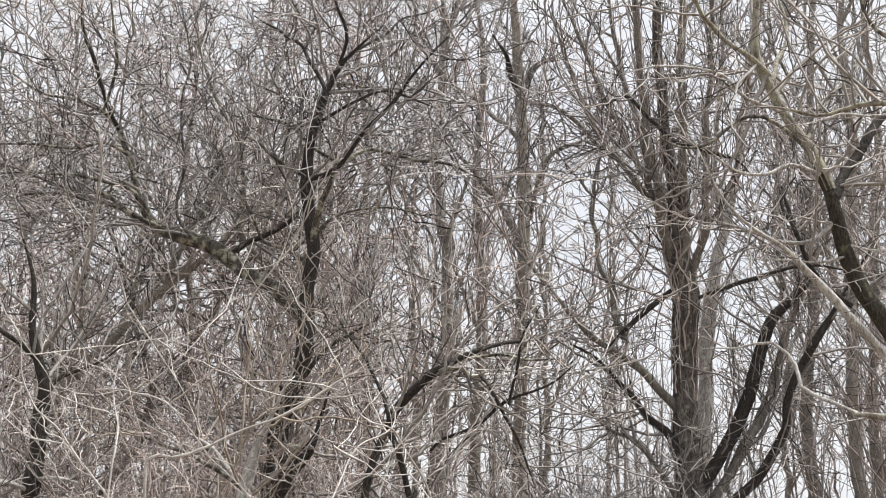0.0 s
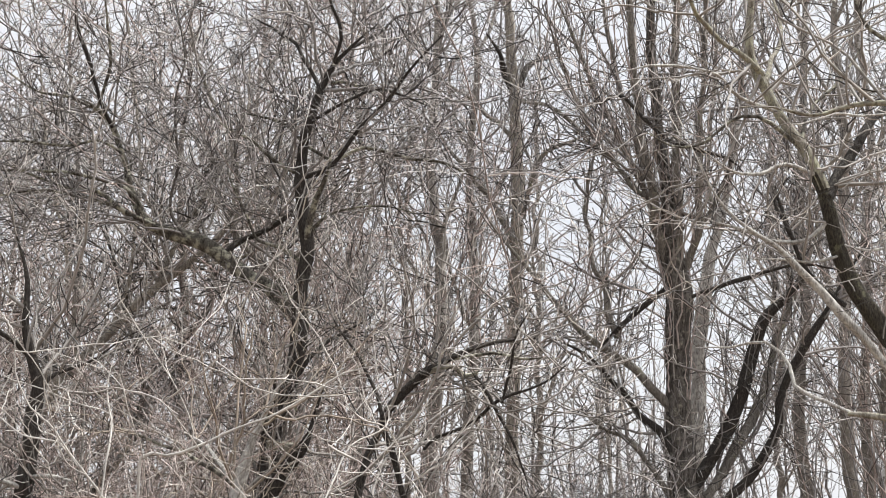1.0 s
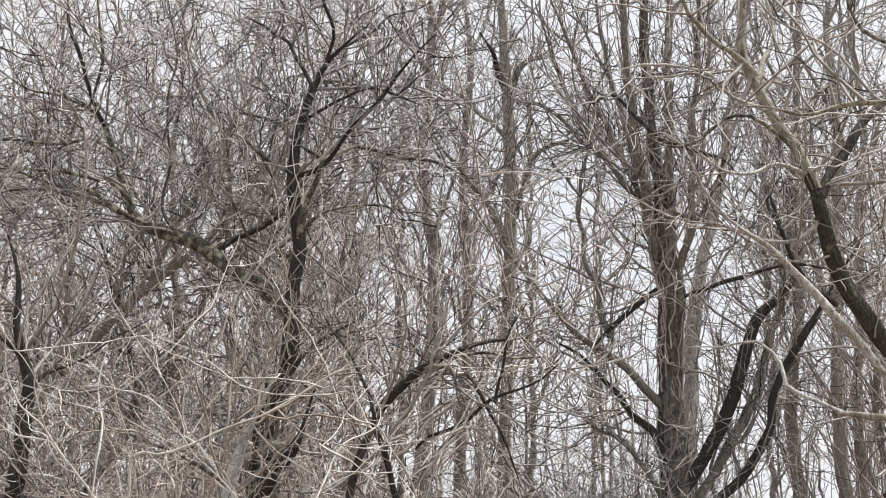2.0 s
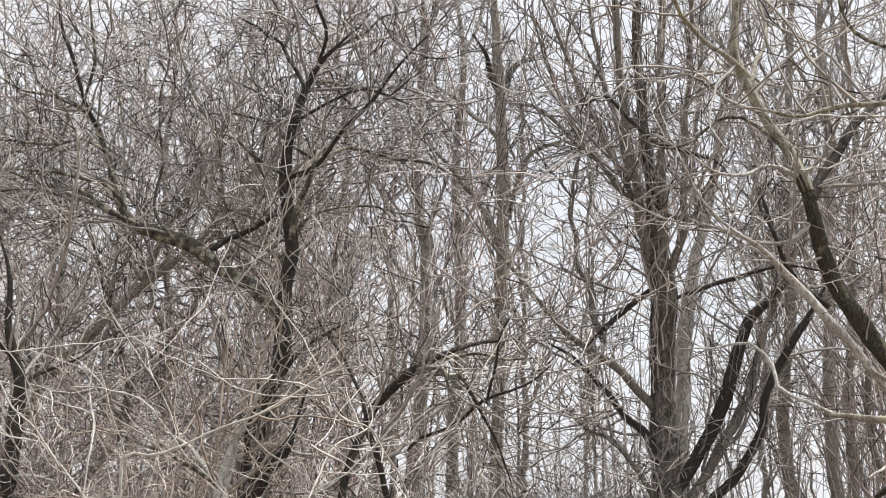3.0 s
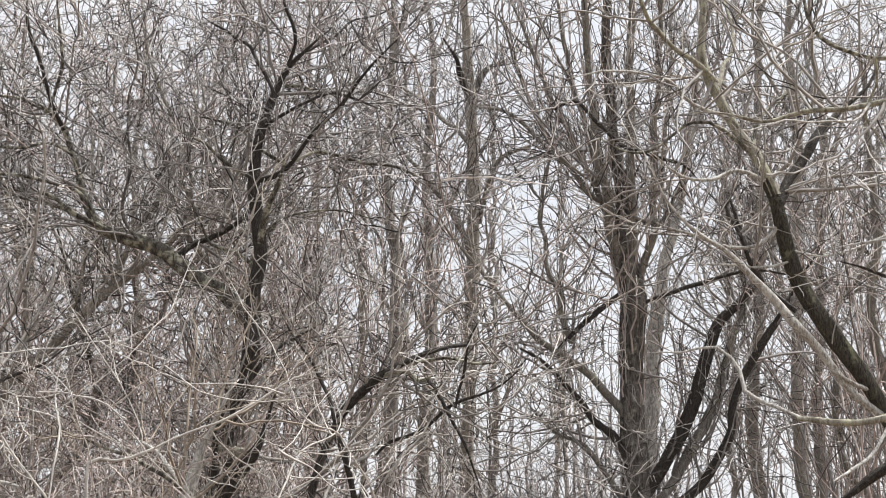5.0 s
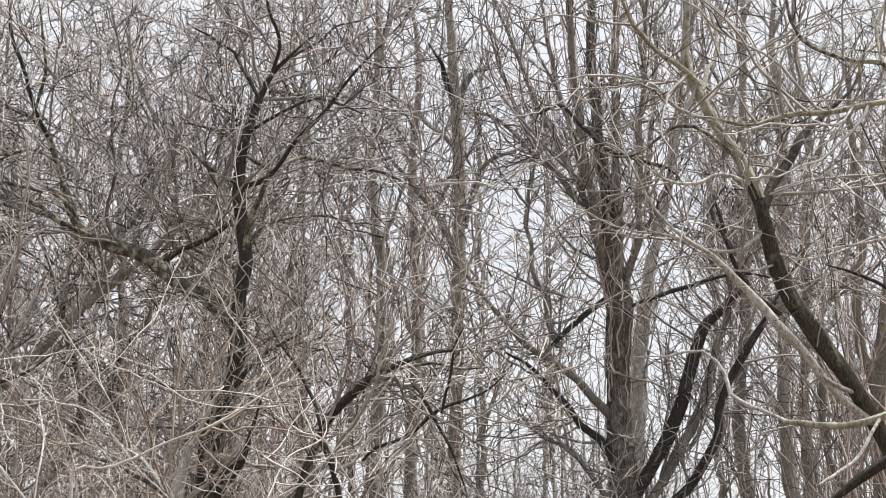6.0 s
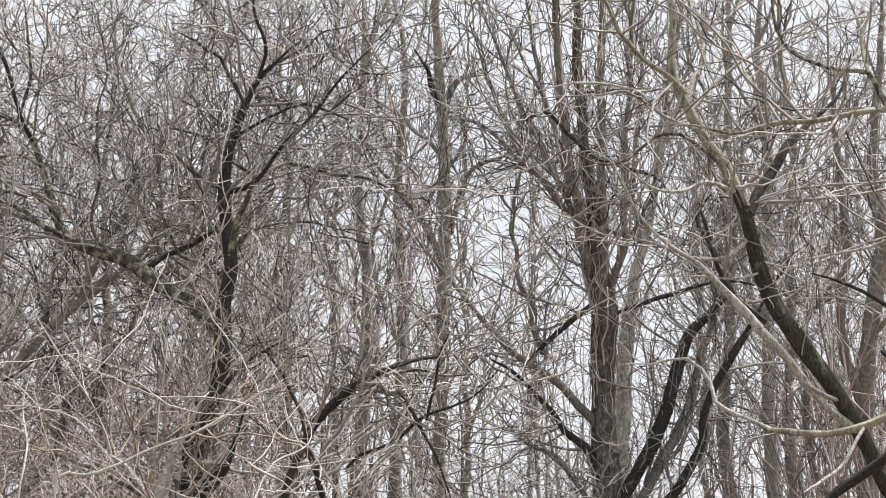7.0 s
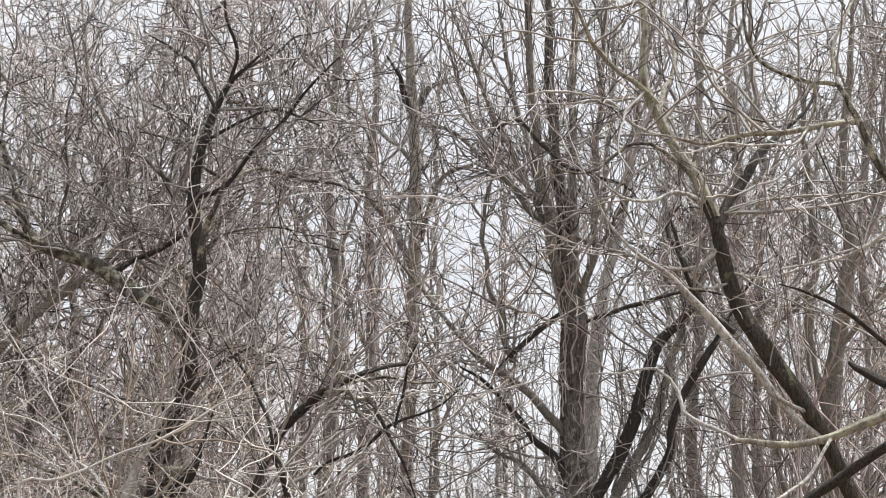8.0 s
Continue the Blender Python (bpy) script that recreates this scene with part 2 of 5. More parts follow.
def twigs(tree, lines, material, first, second, third, up=0.1, single=True, fine=1.0, bare=0.13):
    """Branches, twigs and sprays on all limbs of a tree; thick wood bears few."""
    P, R = stock(cut_long(lines), 10)
    thin = rng.random(len(P)) < np.clip(0.035 / R.mean(1), bare, 1.0)
    a, ar = grow(P[thin], R[thin], first, (0.7, 2.4), (35, 85), 0.65, 13, up * 0.7, 0.20, 0.0, 1.0, 0.0085 * fine, 0.2, 0.020 * fine)
    b, br = grow(a, ar, second, (0.3, 1.2), (30, 80), 0.75, 7, up * 0.6, 0.26, 0.1, 1.0, 0.0060 * fine, 0.5, 0.011 * fine)
    c, cr = grow(b, br, third, (0.12, 0.5), (30, 75), 0.8, 4, up * 0.5, 0.28, 0.1, 1.0, 0.0044 * fine, 0.5, 0.0065 * fine)
    if single:
        pieces("branch", a[:300], ar[:300], 4, material, tree)
        if len(a) > 300:
            part("bough_work", [tubes(a[300:], ar[300:], 4)], material, tree, kind="stuff")
    else:
        part("bough_work", [tubes(a, ar, 4)], material, tree, kind="stuff")
    part("crown", [tubes(b, br, 3), tubes(c, cr, 3)], material, tree, kind="stuff")


def vines(tree, line, count, low, high):
    """Thin woody stems that climb along a trunk, some of them peeling away from it."""
    span = line[(line[:, 2] > low) & (line[:, 2] < high)]
    if len(span) < 8:
        return
    for k in range(count):
        a = rng.integers(0, max(1, len(span) // 2))
        b = min(len(span), a + int(rng.integers(8, 30)))
        q = span[a:b]
        if len(q) < 5:
            continue
        turn = rng.uniform(0, 6.28) + np.cumsum(rng.normal(size=len(q)) * 0.16)
        off = q[:, 3] * 1.12 + 0.004 + 0.10 * rng.random() * np.linspace(0, 1, len(q)) ** 3
        pts = q[:, :3] + np.stack([np.cos(turn) * off, np.sin(turn) * off, np.zeros(len(q))], 1)
        rad = np.linspace(1, 0.5, len(q)) * rng.uniform(0.006, 0.014)
        part("vine", [tubes(pts[None], rad[None], 5)], TWIG_RED if k % 3 else TWIG_GREY, tree)


tree = thing("bare_tree", -1.79, 14.2, "crooked dark tree with a forked trunk and a dense twiggy crown", "tree")
lines = [limb_of(tree, "trunk", BARK_DARK, [(-1.79, 14.2, -0.12, 0.159), (-1.75, 14.2, 1.34, 0.110), (-1.63, 14.2, 2.05, 0.095), (-1.52, 14.2, 2.5, 0.090), (-1.4, 14.2, 2.95, 0.085), (-1.39, 14.2, 3.41, 0.085), (-1.36, 14.2, 3.76, 0.070), (-1.32, 14.2, 4.05, 0.070), (-1.34, 14.2, 4.34, 0.065), (-1.39, 14.2, 4.7, 0.070), (-1.38, 14.2, 5.06, 0.055), (-1.31, 14.2, 5.42, 0.045), (-1.21, 14.2, 5.75, 0.037), (-1.09, 14.2, 6.03, 0.027), (-0.94, 14.2, 6.21, 0.020), (-0.56, 14.2, 6.52, 0.007)], 14)]
lines.append(limb_of(tree, "limb", BARK_LIMB, [(-1.39, 14.2, 3.4, 0.075), (-1.57, 14.22, 3.55, 0.080), (-1.93, 14.25, 3.83, 0.085), (-2.25, 14.27, 4.03, 0.085), (-2.58, 14.3, 4.22, 0.070), (-2.91, 14.32, 4.34, 0.055), (-3.06, 14.35, 4.52, 0.045), (-3.2, 14.37, 4.77, 0.040), (-3.26, 14.4, 5.04, 0.035), (-3.4, 14.42, 5.42, 0.033), (-3.58, 14.45, 5.64, 0.025), (-3.98, 14.47, 5.77, 0.018), (-4.35, 14.49, 5.9, 0.013), (-4.73, 14.52, 6.13, 0.006)], label="grey-green lichened side limb"))
lines.append(limb_of(tree, "limb", BARK_DARK, [(-3.35, 14.2, 5.36, 0.025), (-3.48, 14.03, 5.61, 0.020), (-3.57, 13.86, 5.98, 0.020), (-3.63, 13.69, 6.34, 0.017), (-3.66, 13.52, 6.7, 0.007)]))
lines.append(limb_of(tree, "limb", BARK_LIMB, [(-3.02, 14.2, 4.49, 0.024), (-3.19, 14.19, 4.69, 0.020), (-3.69, 14.19, 4.85, 0.017), (-4.21, 14.18, 4.9, 0.013), (-4.79, 14.17, 4.93, 0.005)]))
lines.append(limb_of(tree, "limb", BARK_LIMB, [(-2.88, 14.2, 4.32, 0.024), (-3.41, 14.28, 4.63, 0.021), (-3.9, 14.36, 4.76, 0.017), (-4.47, 14.44, 4.99, 0.011), (-5.03, 14.52, 5.07, 0.005)]))
lines.append(limb_of(tree, "limb", BARK_DARK, [(-2.21, 14.2, 4, 0.032), (-2, 14.31, 4.19, 0.030), (-1.67, 14.42, 4.36, 0.025), (-1.45, 14.53, 4.59, 0.020), (-1.34, 14.64, 4.86, 0.009)]))
lines.append(limb_of(tree, "limb", BARK_DARK, [(-1.39, 14.2, 4.83, 0.026), (-1.2, 14.04, 4.83, 0.028), (-1.02, 13.87, 4.95, 0.023), (-0.81, 13.71, 5.17, 0.019), (-0.53, 13.55, 5.47, 0.017), (-0.24, 13.39, 5.77, 0.013), (0.09, 13.22, 6.01, 0.006)]))
lines.append(limb_of(tree, "limb", BARK_LIMB, [(-1.04, 14.2, 5.03, 0.022), (-0.73, 14.36, 5.19, 0.020), (-0.38, 14.51, 5.13, 0.018), (0.04, 14.67, 5.11, 0.015), (0.46, 14.82, 4.96, 0.006)]))
lines.append(limb_of(tree, "limb", BARK_LIMB, [(-1.33, 14.2, 4.17, 0.018), (-1.23, 14.17, 4.34, 0.013), (-0.95, 14.13, 4.48, 0.010), (-0.48, 14.1, 4.5, 0.007), (-0.08, 14.07, 4.38, 0.004)]))
lines.append(limb_of(tree, "limb", BARK_LIMB, [(-1.39, 14.2, 4.85, 0.025), (-1.65, 14.17, 5.02, 0.020), (-1.89, 14.14, 5.25, 0.017), (-2.12, 14.1, 5.36, 0.012), (-2.41, 14.07, 5.56, 0.006)]))
lines.append(limb_of(tree, "limb", BARK_LIMB, [(-1.36, 14.2, 3.93, 0.020), (-1.58, 14.22, 4.08, 0.018), (-1.82, 14.25, 4.15, 0.015), (-1.94, 14.27, 4.42, 0.013), (-2.13, 14.3, 4.84, 0.010), (-2.21, 14.32, 5.27, 0.005)]))
lines.append(limb_of(tree, "limb", BARK_DARK, [(-1.09, 14.2, 6.03, 0.022), (-0.99, 14.05, 6.35, 0.020), (-1.07, 13.91, 6.66, 0.015), (-1.12, 13.76, 6.97, 0.007)]))
lines.append(limb_of(tree, "limb", BARK_DARK, [(-1.21, 14.2, 5.75, 0.020), (-1.42, 14.46, 6.23, 0.018), (-1.71, 14.72, 6.54, 0.016), (-2.09, 14.97, 6.85, 0.006)]))
lines.append(limb_of(tree, "limb", BARK_LIMB, [(-1.34, 14.2, 4.05, 0.025), (-1.27, 14.06, 4.32, 0.032), (-1.19, 13.91, 4.58, 0.027), (-1.09, 13.77, 4.78, 0.019), (-1.03, 13.62, 4.97, 0.007)]))
lines.append(limb_of(tree, "limb", BARK_STEM, [(-2.56, 14.2, 4.2, 0.020), (-2.75, 14.22, 4.53, 0.015), (-2.65, 14.23, 4.95, 0.013), (-2.73, 14.25, 5.55, 0.013), (-2.64, 14.27, 6.17, 0.010), (-2.78, 14.29, 6.8, 0.005)]))
lines.append(limb_of(tree, "limb", BARK_DARK, [(-1.31, 14.2, 5.42, 0.020), (-0.95, 13.98, 5.54, 0.017), (-0.59, 13.76, 5.62, 0.015), (-0.13, 13.54, 5.41, 0.006)]))
lines.append(limb_of(tree, "limb", BARK_DARK, [(-1.47, 14.2, 2.67, 0.035), (-1.28, 14.28, 2.96, 0.023), (-1.06, 14.35, 3.2, 0.018), (-0.72, 14.43, 3.38, 0.008)]))
lines.append(limb_of(tree, "limb", BARK_LIMB, [(-1.11, 14.2, 5.84, 0.017), (-0.86, 14.47, 5.95, 0.015), (-0.57, 14.74, 5.94, 0.016), (-0.24, 15, 5.85, 0.006)]))
lines.append(limb_of(tree, "limb", BARK_LIMB, [(-1.13, 14.2, 5.03, 0.017), (-1.42, 14.46, 5.27, 0.018), (-1.72, 14.71, 5.59, 0.016), (-2.13, 14.97, 5.72, 0.006)]))
lines.append(limb_of(tree, "limb", BARK_LIMB, [(-3.26, 14.2, 5.09, 0.017), (-3.43, 14.02, 5.16, 0.015), (-3.78, 13.83, 5.07, 0.015), (-4.18, 13.65, 5.05, 0.012), (-4.51, 13.47, 5.05, 0.004)]))
lines.append(limb_of(tree, "limb", BARK_LIMB, [(-2.8, 14.2, 4.29, 0.022), (-3.1, 14.25, 4.43, 0.020), (-3.41, 14.3, 4.6, 0.020), (-3.78, 14.35, 4.67, 0.015), (-4.21, 14.4, 4.74, 0.013), (-4.75, 14.45, 4.63, 0.006)]))
lines.append(limb_of(tree, "limb", BARK_DARK, [(-0.97, 14.2, 6.18, 0.017), (-0.63, 14.46, 6.48, 0.015), (-0.36, 14.72, 6.77, 0.013), (0.04, 14.99, 7.06, 0.006)]))
lines.append(limb_of(tree, "limb", BARK_LIMB, [(-3.52, 14.2, 5.57, 0.015), (-3.37, 14, 5.96, 0.015), (-3.37, 13.8, 6.32, 0.012), (-3.39, 13.6, 6.67, 0.006)]))
twigs(tree, lines, TWIG_DARK, 5, 7, 3, up=0.05)

tree = thing("bare_tree", -1.64, 13.4, "short dark tree leaning over with a cut mossy stub", "tree")
lines = [limb_of(tree, "trunk", BARK_DARK, [(-1.64, 13.4, -0.12, 0.117), (-1.61, 13.4, 1.32, 0.081), (-1.51, 13.4, 1.71, 0.073), (-1.4, 13.4, 1.9, 0.066), (-1.3, 13.4, 2.03, 0.058), (-1.21, 13.4, 2.19, 0.026), (-1.14, 13.4, 2.45, 0.015), (-0.99, 13.4, 2.88, 0.005)], 14)]
lines.append(limb_of(tree, "limb", BARK_MOSS, [(-1.24, 13.4, 2.04, 0.047), (-1.41, 13.5, 2.05, 0.043), (-1.58, 13.6, 2.08, 0.043), (-1.68, 13.7, 2.09, 0.023)], label="cut mossy stub"))
lines.append(limb_of(tree, "limb", BARK_DARK, [(-1.55, 13.4, 1.66, 0.038), (-1.66, 13.36, 2.03, 0.033), (-1.61, 13.31, 2.34, 0.028), (-1.5, 13.27, 2.6, 0.021), (-1.67, 13.23, 3.07, 0.008)]))
twigs(tree, lines, TWIG_GREY, 5, 5, 3, up=0.08)

tree = thing("bare_tree", -5.01, 16.8, "grey-brown leaning tree behind the crooked dark one", "tree")
lines = [limb_of(tree, "trunk", BARK_TAN, [(-5.01, 16.8, -0.12, 0.093), (-4.91, 16.8, 1.35, 0.064), (-4.58, 16.8, 2.8, 0.055), (-4.26, 16.8, 3.14, 0.053), (-3.88, 16.8, 3.54, 0.049), (-3.35, 16.8, 4.09, 0.047), (-2.96, 16.8, 4.4, 0.036), (-2.49, 16.8, 4.85, 0.027), (-2.16, 16.8, 5.34, 0.024), (-1.96, 16.8, 5.76, 0.017), (-1.83, 16.8, 6.4, 0.006)], 14)]
lines.append(limb_of(tree, "limb", BARK_TAN, [(-3.35, 16.8, 4.09, 0.030), (-3.12, 16.87, 4.72, 0.032), (-2.86, 16.94, 5.16, 0.030), (-2.68, 17.01, 5.53, 0.026), (-2.49, 17.08, 5.98, 0.022), (-2.37, 17.16, 6.51, 0.015), (-2.36, 17.23, 7.27, 0.006)]))
lines.append(limb_of(tree, "limb", BARK_TAN, [(-3.88, 16.8, 3.54, 0.022), (-3.72, 16.9, 4.17, 0.022), (-3.7, 16.99, 4.88, 0.019), (-3.72, 17.09, 5.98, 0.017), (-3.89, 17.18, 7.11, 0.013), (-4.02, 17.28, 8.04, 0.005)]))
lines.append(limb_of(tree, "limb", BARK_TAN, [(-4.26, 16.8, 3.14, 0.022), (-4.36, 16.78, 4.01, 0.019), (-4.53, 16.75, 4.84, 0.017), (-4.78, 16.73, 5.88, 0.015), (-4.89, 16.7, 6.95, 0.006)]))
lines.append(limb_of(tree, "limb", BARK_TAN, [(-2.96, 16.8, 4.4, 0.019), (-2.63, 16.89, 4.38, 0.017), (-2.1, 16.98, 4.6, 0.013), (-1.56, 17.08, 5.04, 0.006)]))
twigs(tree, lines, TWIG_GREY, 5, 5, 3, up=0.2)

tree = thing("bare_tree", -3.68, 12.6, "dark trunk broken short among the shrubs", "tree")
lines = [limb_of(tree, "trunk", BARK_DARK, [(-3.68, 12.6, -0.12, 0.109), (-3.67, 12.6, 1.39, 0.075), (-3.63, 12.6, 1.85, 0.067), (-3.59, 12.6, 2.3, 0.062), (-3.53, 12.6, 2.55, 0.058), (-3.6, 12.6, 2.8, 0.044), (-3.68, 12.6, 3.11, 0.031), (-3.69, 12.6, 3.52, 0.020), (-3.81, 12.6, 3.93, 0.007)], 14)]
lines.append(limb_of(tree, "limb", BARK_DARK, [(-3.53, 12.6, 2.55, 0.022), (-3.42, 12.68, 2.66, 0.018), (-3.09, 12.77, 2.82, 0.010), (-2.81, 12.85, 3.03, 0.007), (-2.52, 12.94, 3.2, 0.004)]))
lines.append(limb_of(tree, "limb", BARK_PALE, [(-3.6, 12.6, 1.65, 0.020), (-3.76, 12.47, 1.73, 0.026), (-3.96, 12.33, 1.74, 0.028), (-4.21, 12.2, 1.75, 0.015)], label="bleached dead branch"))
lines.append(limb_of(tree, "limb", BARK_PALE, [(-3.59, 12.6, 1.76, 0.018), (-3.36, 12.45, 1.77, 0.020), (-3.08, 12.3, 1.71, 0.008)]))
lines.append(limb_of(tree, "limb", BARK_DARK, [(-3.6, 12.6, 2.8, 0.022), (-3.79, 12.5, 2.99, 0.020), (-4.07, 12.4, 3.18, 0.015), (-4.3, 12.31, 3.47, 0.006)]))
twigs(tree, lines, TWIG_GREY, 5, 5, 3, up=0.15)

tree = thing("bare_tree", -0.23, 12.9, "low dark tree arching over the thicket", "tree")
lines = [limb_of(tree, "trunk", BARK_DARK, [(-0.23, 12.9, -0.12, 0.047), (-0.25, 12.9, 1.36, 0.033), (-0.29, 12.9, 1.61, 0.029), (-0.35, 12.9, 1.89, 0.029), (-0.41, 12.9, 2.09, 0.029), (-0.47, 12.9, 2.27, 0.033), (-0.33, 12.9, 2.5, 0.044), (-0.07, 12.9, 2.74, 0.036), (0.24, 12.9, 2.91, 0.025), (0.55, 12.9, 3.01, 0.016), (0.91, 12.9, 3.04, 0.005)], 14)]
lines.append(limb_of(tree, "limb", BARK_DARK, [(-0.73, 12.9, 1.34, 0.040), (-0.66, 12.98, 1.86, 0.037), (-0.58, 13.05, 2.09, 0.037), (-0.48, 13.13, 2.29, 0.041), (-0.38, 13.2, 2.48, 0.020)]))
lines.append(limb_of(tree, "limb", BARK_DARK, [(-0.49, 12.9, 2.29, 0.018), (-0.54, 12.94, 2.58, 0.018), (-0.67, 12.98, 2.84, 0.016), (-0.86, 13.02, 3.1, 0.011), (-0.97, 13.05, 3.37, 0.004)]))
lines.append(limb_of(tree, "limb", BARK_LIMB, [(-0.07, 12.9, 2.74, 0.022), (0.08, 13, 2.84, 0.018), (0.5, 13.1, 2.91, 0.015), (0.88, 13.2, 2.86, 0.011), (1.2, 13.29, 2.87, 0.004)]))
lines.append(limb_of(tree, "limb", BARK_MOSS, [(-0.11, 12.9, 2.7, 0.022), (0.03, 12.87, 2.75, 0.025), (0.16, 12.85, 2.72, 0.024), (0.23, 12.82, 2.66, 0.022), (0.35, 12.8, 2.68, 0.008)]))
lines.append(limb_of(tree, "limb", BARK_DARK, [(-0.12, 12.9, 2.01, 0.013), (-0.05, 12.9, 2.11, 0.015), (0.08, 12.91, 2.19, 0.016), (0.34, 12.91, 2.29, 0.016), (0.6, 12.92, 2.45, 0.015), (0.91, 12.92, 2.57, 0.011), (1.22, 12.92, 2.83, 0.005)]))
lines.append(limb_of(tree, "limb", BARK_DARK, [(0.6, 12.9, 2.44, 0.013), (0.65, 12.79, 2.72, 0.013), (0.72, 12.68, 3.01, 0.009), (0.89, 12.57, 3.31, 0.004)]))
lines.append(limb_of(tree, "limb", BARK_DARK, [(0.35, 12.9, 2.69, 0.015), (0.49, 12.87, 2.52, 0.016), (0.59, 12.83, 2.31, 0.014), (0.74, 12.8, 2.01, 0.011), (0.84, 12.77, 1.71, 0.005)]))
twigs(tree, lines, TWIG_GREY, 5, 5, 3, up=0.05)

tree = thing("bare_tree", 1.2, 23.5, "slender straight grey trunk with ragged short branches", "tree")
lines = [limb_of(tree, "trunk", BARK_TAN, [(1.2, 23.5, -0.12, 0.162), (1.21, 23.5, 1.16, 0.112), (1.25, 23.5, 2.35, 0.103), (1.33, 23.5, 4.22, 0.103), (1.38, 23.5, 6.14, 0.103), (1.36, 23.5, 7.62, 0.095), (1.31, 23.5, 8.93, 0.083), (1.24, 23.5, 10.15, 0.070), (1.2, 23.5, 11.4, 0.030)], 14)]
lines.append(limb_of(tree, "limb", BARK_DARK, [(1.3, 23.5, 8.17, 0.058), (1.36, 23.71, 8.53, 0.071), (1.53, 23.92, 8.93, 0.059), (1.73, 24.13, 9.21, 0.038), (2.19, 24.34, 9.35, 0.013)]))
lines.append(limb_of(tree, "limb", BARK_DARK, [(1.28, 23.5, 8.52, 0.050), (1.12, 23.29, 8.81, 0.057), (1.07, 23.08, 9, 0.037), (0.82, 22.88, 9.33, 0.014)]))
lines.append(limb_of(tree, "limb", BARK_GREY, [(1.48, 23.5, 6.24, 0.037), (1.54, 23.36, 6.6, 0.041), (1.7, 23.22, 7.06, 0.041), (1.91, 23.08, 7.32, 0.037), (2.37, 22.94, 7.5, 0.024), (2.6, 22.8, 7.92, 0.010)]))
lines.append(limb_of(tree, "limb", BARK_GREY, [(1.35, 23.5, 5.7, 0.045), (0.91, 23.26, 6.48, 0.045), (0.58, 23.01, 6.86, 0.036), (0.15, 22.77, 7.34, 0.028), (-0.13, 22.52, 8.04, 0.012)]))
lines.append(limb_of(tree, "limb", BARK_GREY, [(1.32, 23.5, 7.62, 0.037), (0.75, 23.73, 8.29, 0.033), (0.16, 23.97, 8.76, 0.025), (-0.24, 24.2, 9.25, 0.010)]))
lines.append(limb_of(tree, "limb", BARK_GREY, [(1.34, 23.5, 8.34, 0.037), (1.92, 23.7, 8.28, 0.038), (2.33, 23.89, 8, 0.034), (2.78, 24.09, 7.62, 0.034), (3.25, 24.28, 7.31, 0.030), (3.66, 24.48, 6.89, 0.013)]))
twigs(tree, lines, TWIG_FAR, 4, 5, 3, up=0.12)

tree = thing("bare_tree", 3.22, 18.2, "large dark tree dividing into many upright stems", "tree")
lines = [limb_of(tree, "trunk", BARK_STEM, [(3.22, 18.2, -0.12, 0.273), (3.2, 18.2, 1.23, 0.188), (3.12, 18.2, 2.04, 0.161), (3.11, 18.2, 2.9, 0.151), (3.13, 18.2, 3.63, 0.145), (3.13, 18.2, 4.22, 0.156), (3.07, 18.2, 4.74, 0.161), (3.05, 18.2, 5.12, 0.118), (3.04, 18.2, 5.57, 0.091), (2.95, 18.2, 6.34, 0.075), (2.88, 18.2, 7.27, 0.065), (2.87, 18.2, 8.23, 0.054), (2.89, 18.2, 9.11, 0.023)], 14)]
lines.append(limb_of(tree, "limb", BARK_GREY, [(3.07, 18.2, 4.52, 0.084), (2.85, 18.11, 5.1, 0.071), (2.81, 18.02, 5.61, 0.058), (2.67, 17.94, 6.35, 0.054), (2.57, 17.85, 7.32, 0.049), (2.49, 17.76, 8.07, 0.041), (2.45, 17.67, 8.82, 0.017)]))
lines.append(limb_of(tree, "limb", BARK_GREY, [(3.16, 18.2, 4.59, 0.076), (3.16, 18.11, 5.25, 0.067), (3.14, 18.01, 6.14, 0.058), (3.13, 17.92, 7.19, 0.054), (3.17, 17.83, 8.09, 0.045), (3.21, 17.73, 8.92, 0.019)]))
lines.append(limb_of(tree, "limb", BARK_GREY, [(3.25, 18.2, 4.52, 0.058), (3.4, 18.08, 5.09, 0.050), (3.45, 17.96, 5.97, 0.045), (3.5, 17.84, 7.08, 0.037), (3.55, 17.72, 8.05, 0.030), (3.61, 17.6, 8.78, 0.012)]))
lines.append(limb_of(tree, "limb", BARK_GREY, [(2.97, 18.2, 4.97, 0.042), (2.63, 18.25, 5.85, 0.038), (2.2, 18.3, 6.76, 0.030), (1.88, 18.35, 7.64, 0.026), (1.55, 18.4, 8.54, 0.012)]))
lines.append(limb_of(tree, "limb", BARK_GREY, [(2.83, 18.2, 5.42, 0.031), (2.4, 18.19, 5.91, 0.025), (1.96, 18.19, 6.57, 0.023), (1.72, 18.18, 7.19, 0.019), (1.42, 18.17, 8.13, 0.009)]))
lines.append(limb_of(tree, "limb", BARK_GREY, [(2.73, 18.2, 5.65, 0.025), (2.56, 18.41, 6.71, 0.030), (2.38, 18.63, 7.73, 0.028), (2.27, 18.84, 8.79, 0.012)]))
lines.append(limb_of(tree, "limb", BARK_GREY, [(3.38, 18.2, 4.97, 0.030), (3.74, 18.05, 5.62, 0.025), (3.89, 17.91, 6.42, 0.020), (4.04, 17.76, 7.29, 0.016), (4.19, 17.62, 8.17, 0.007)]))
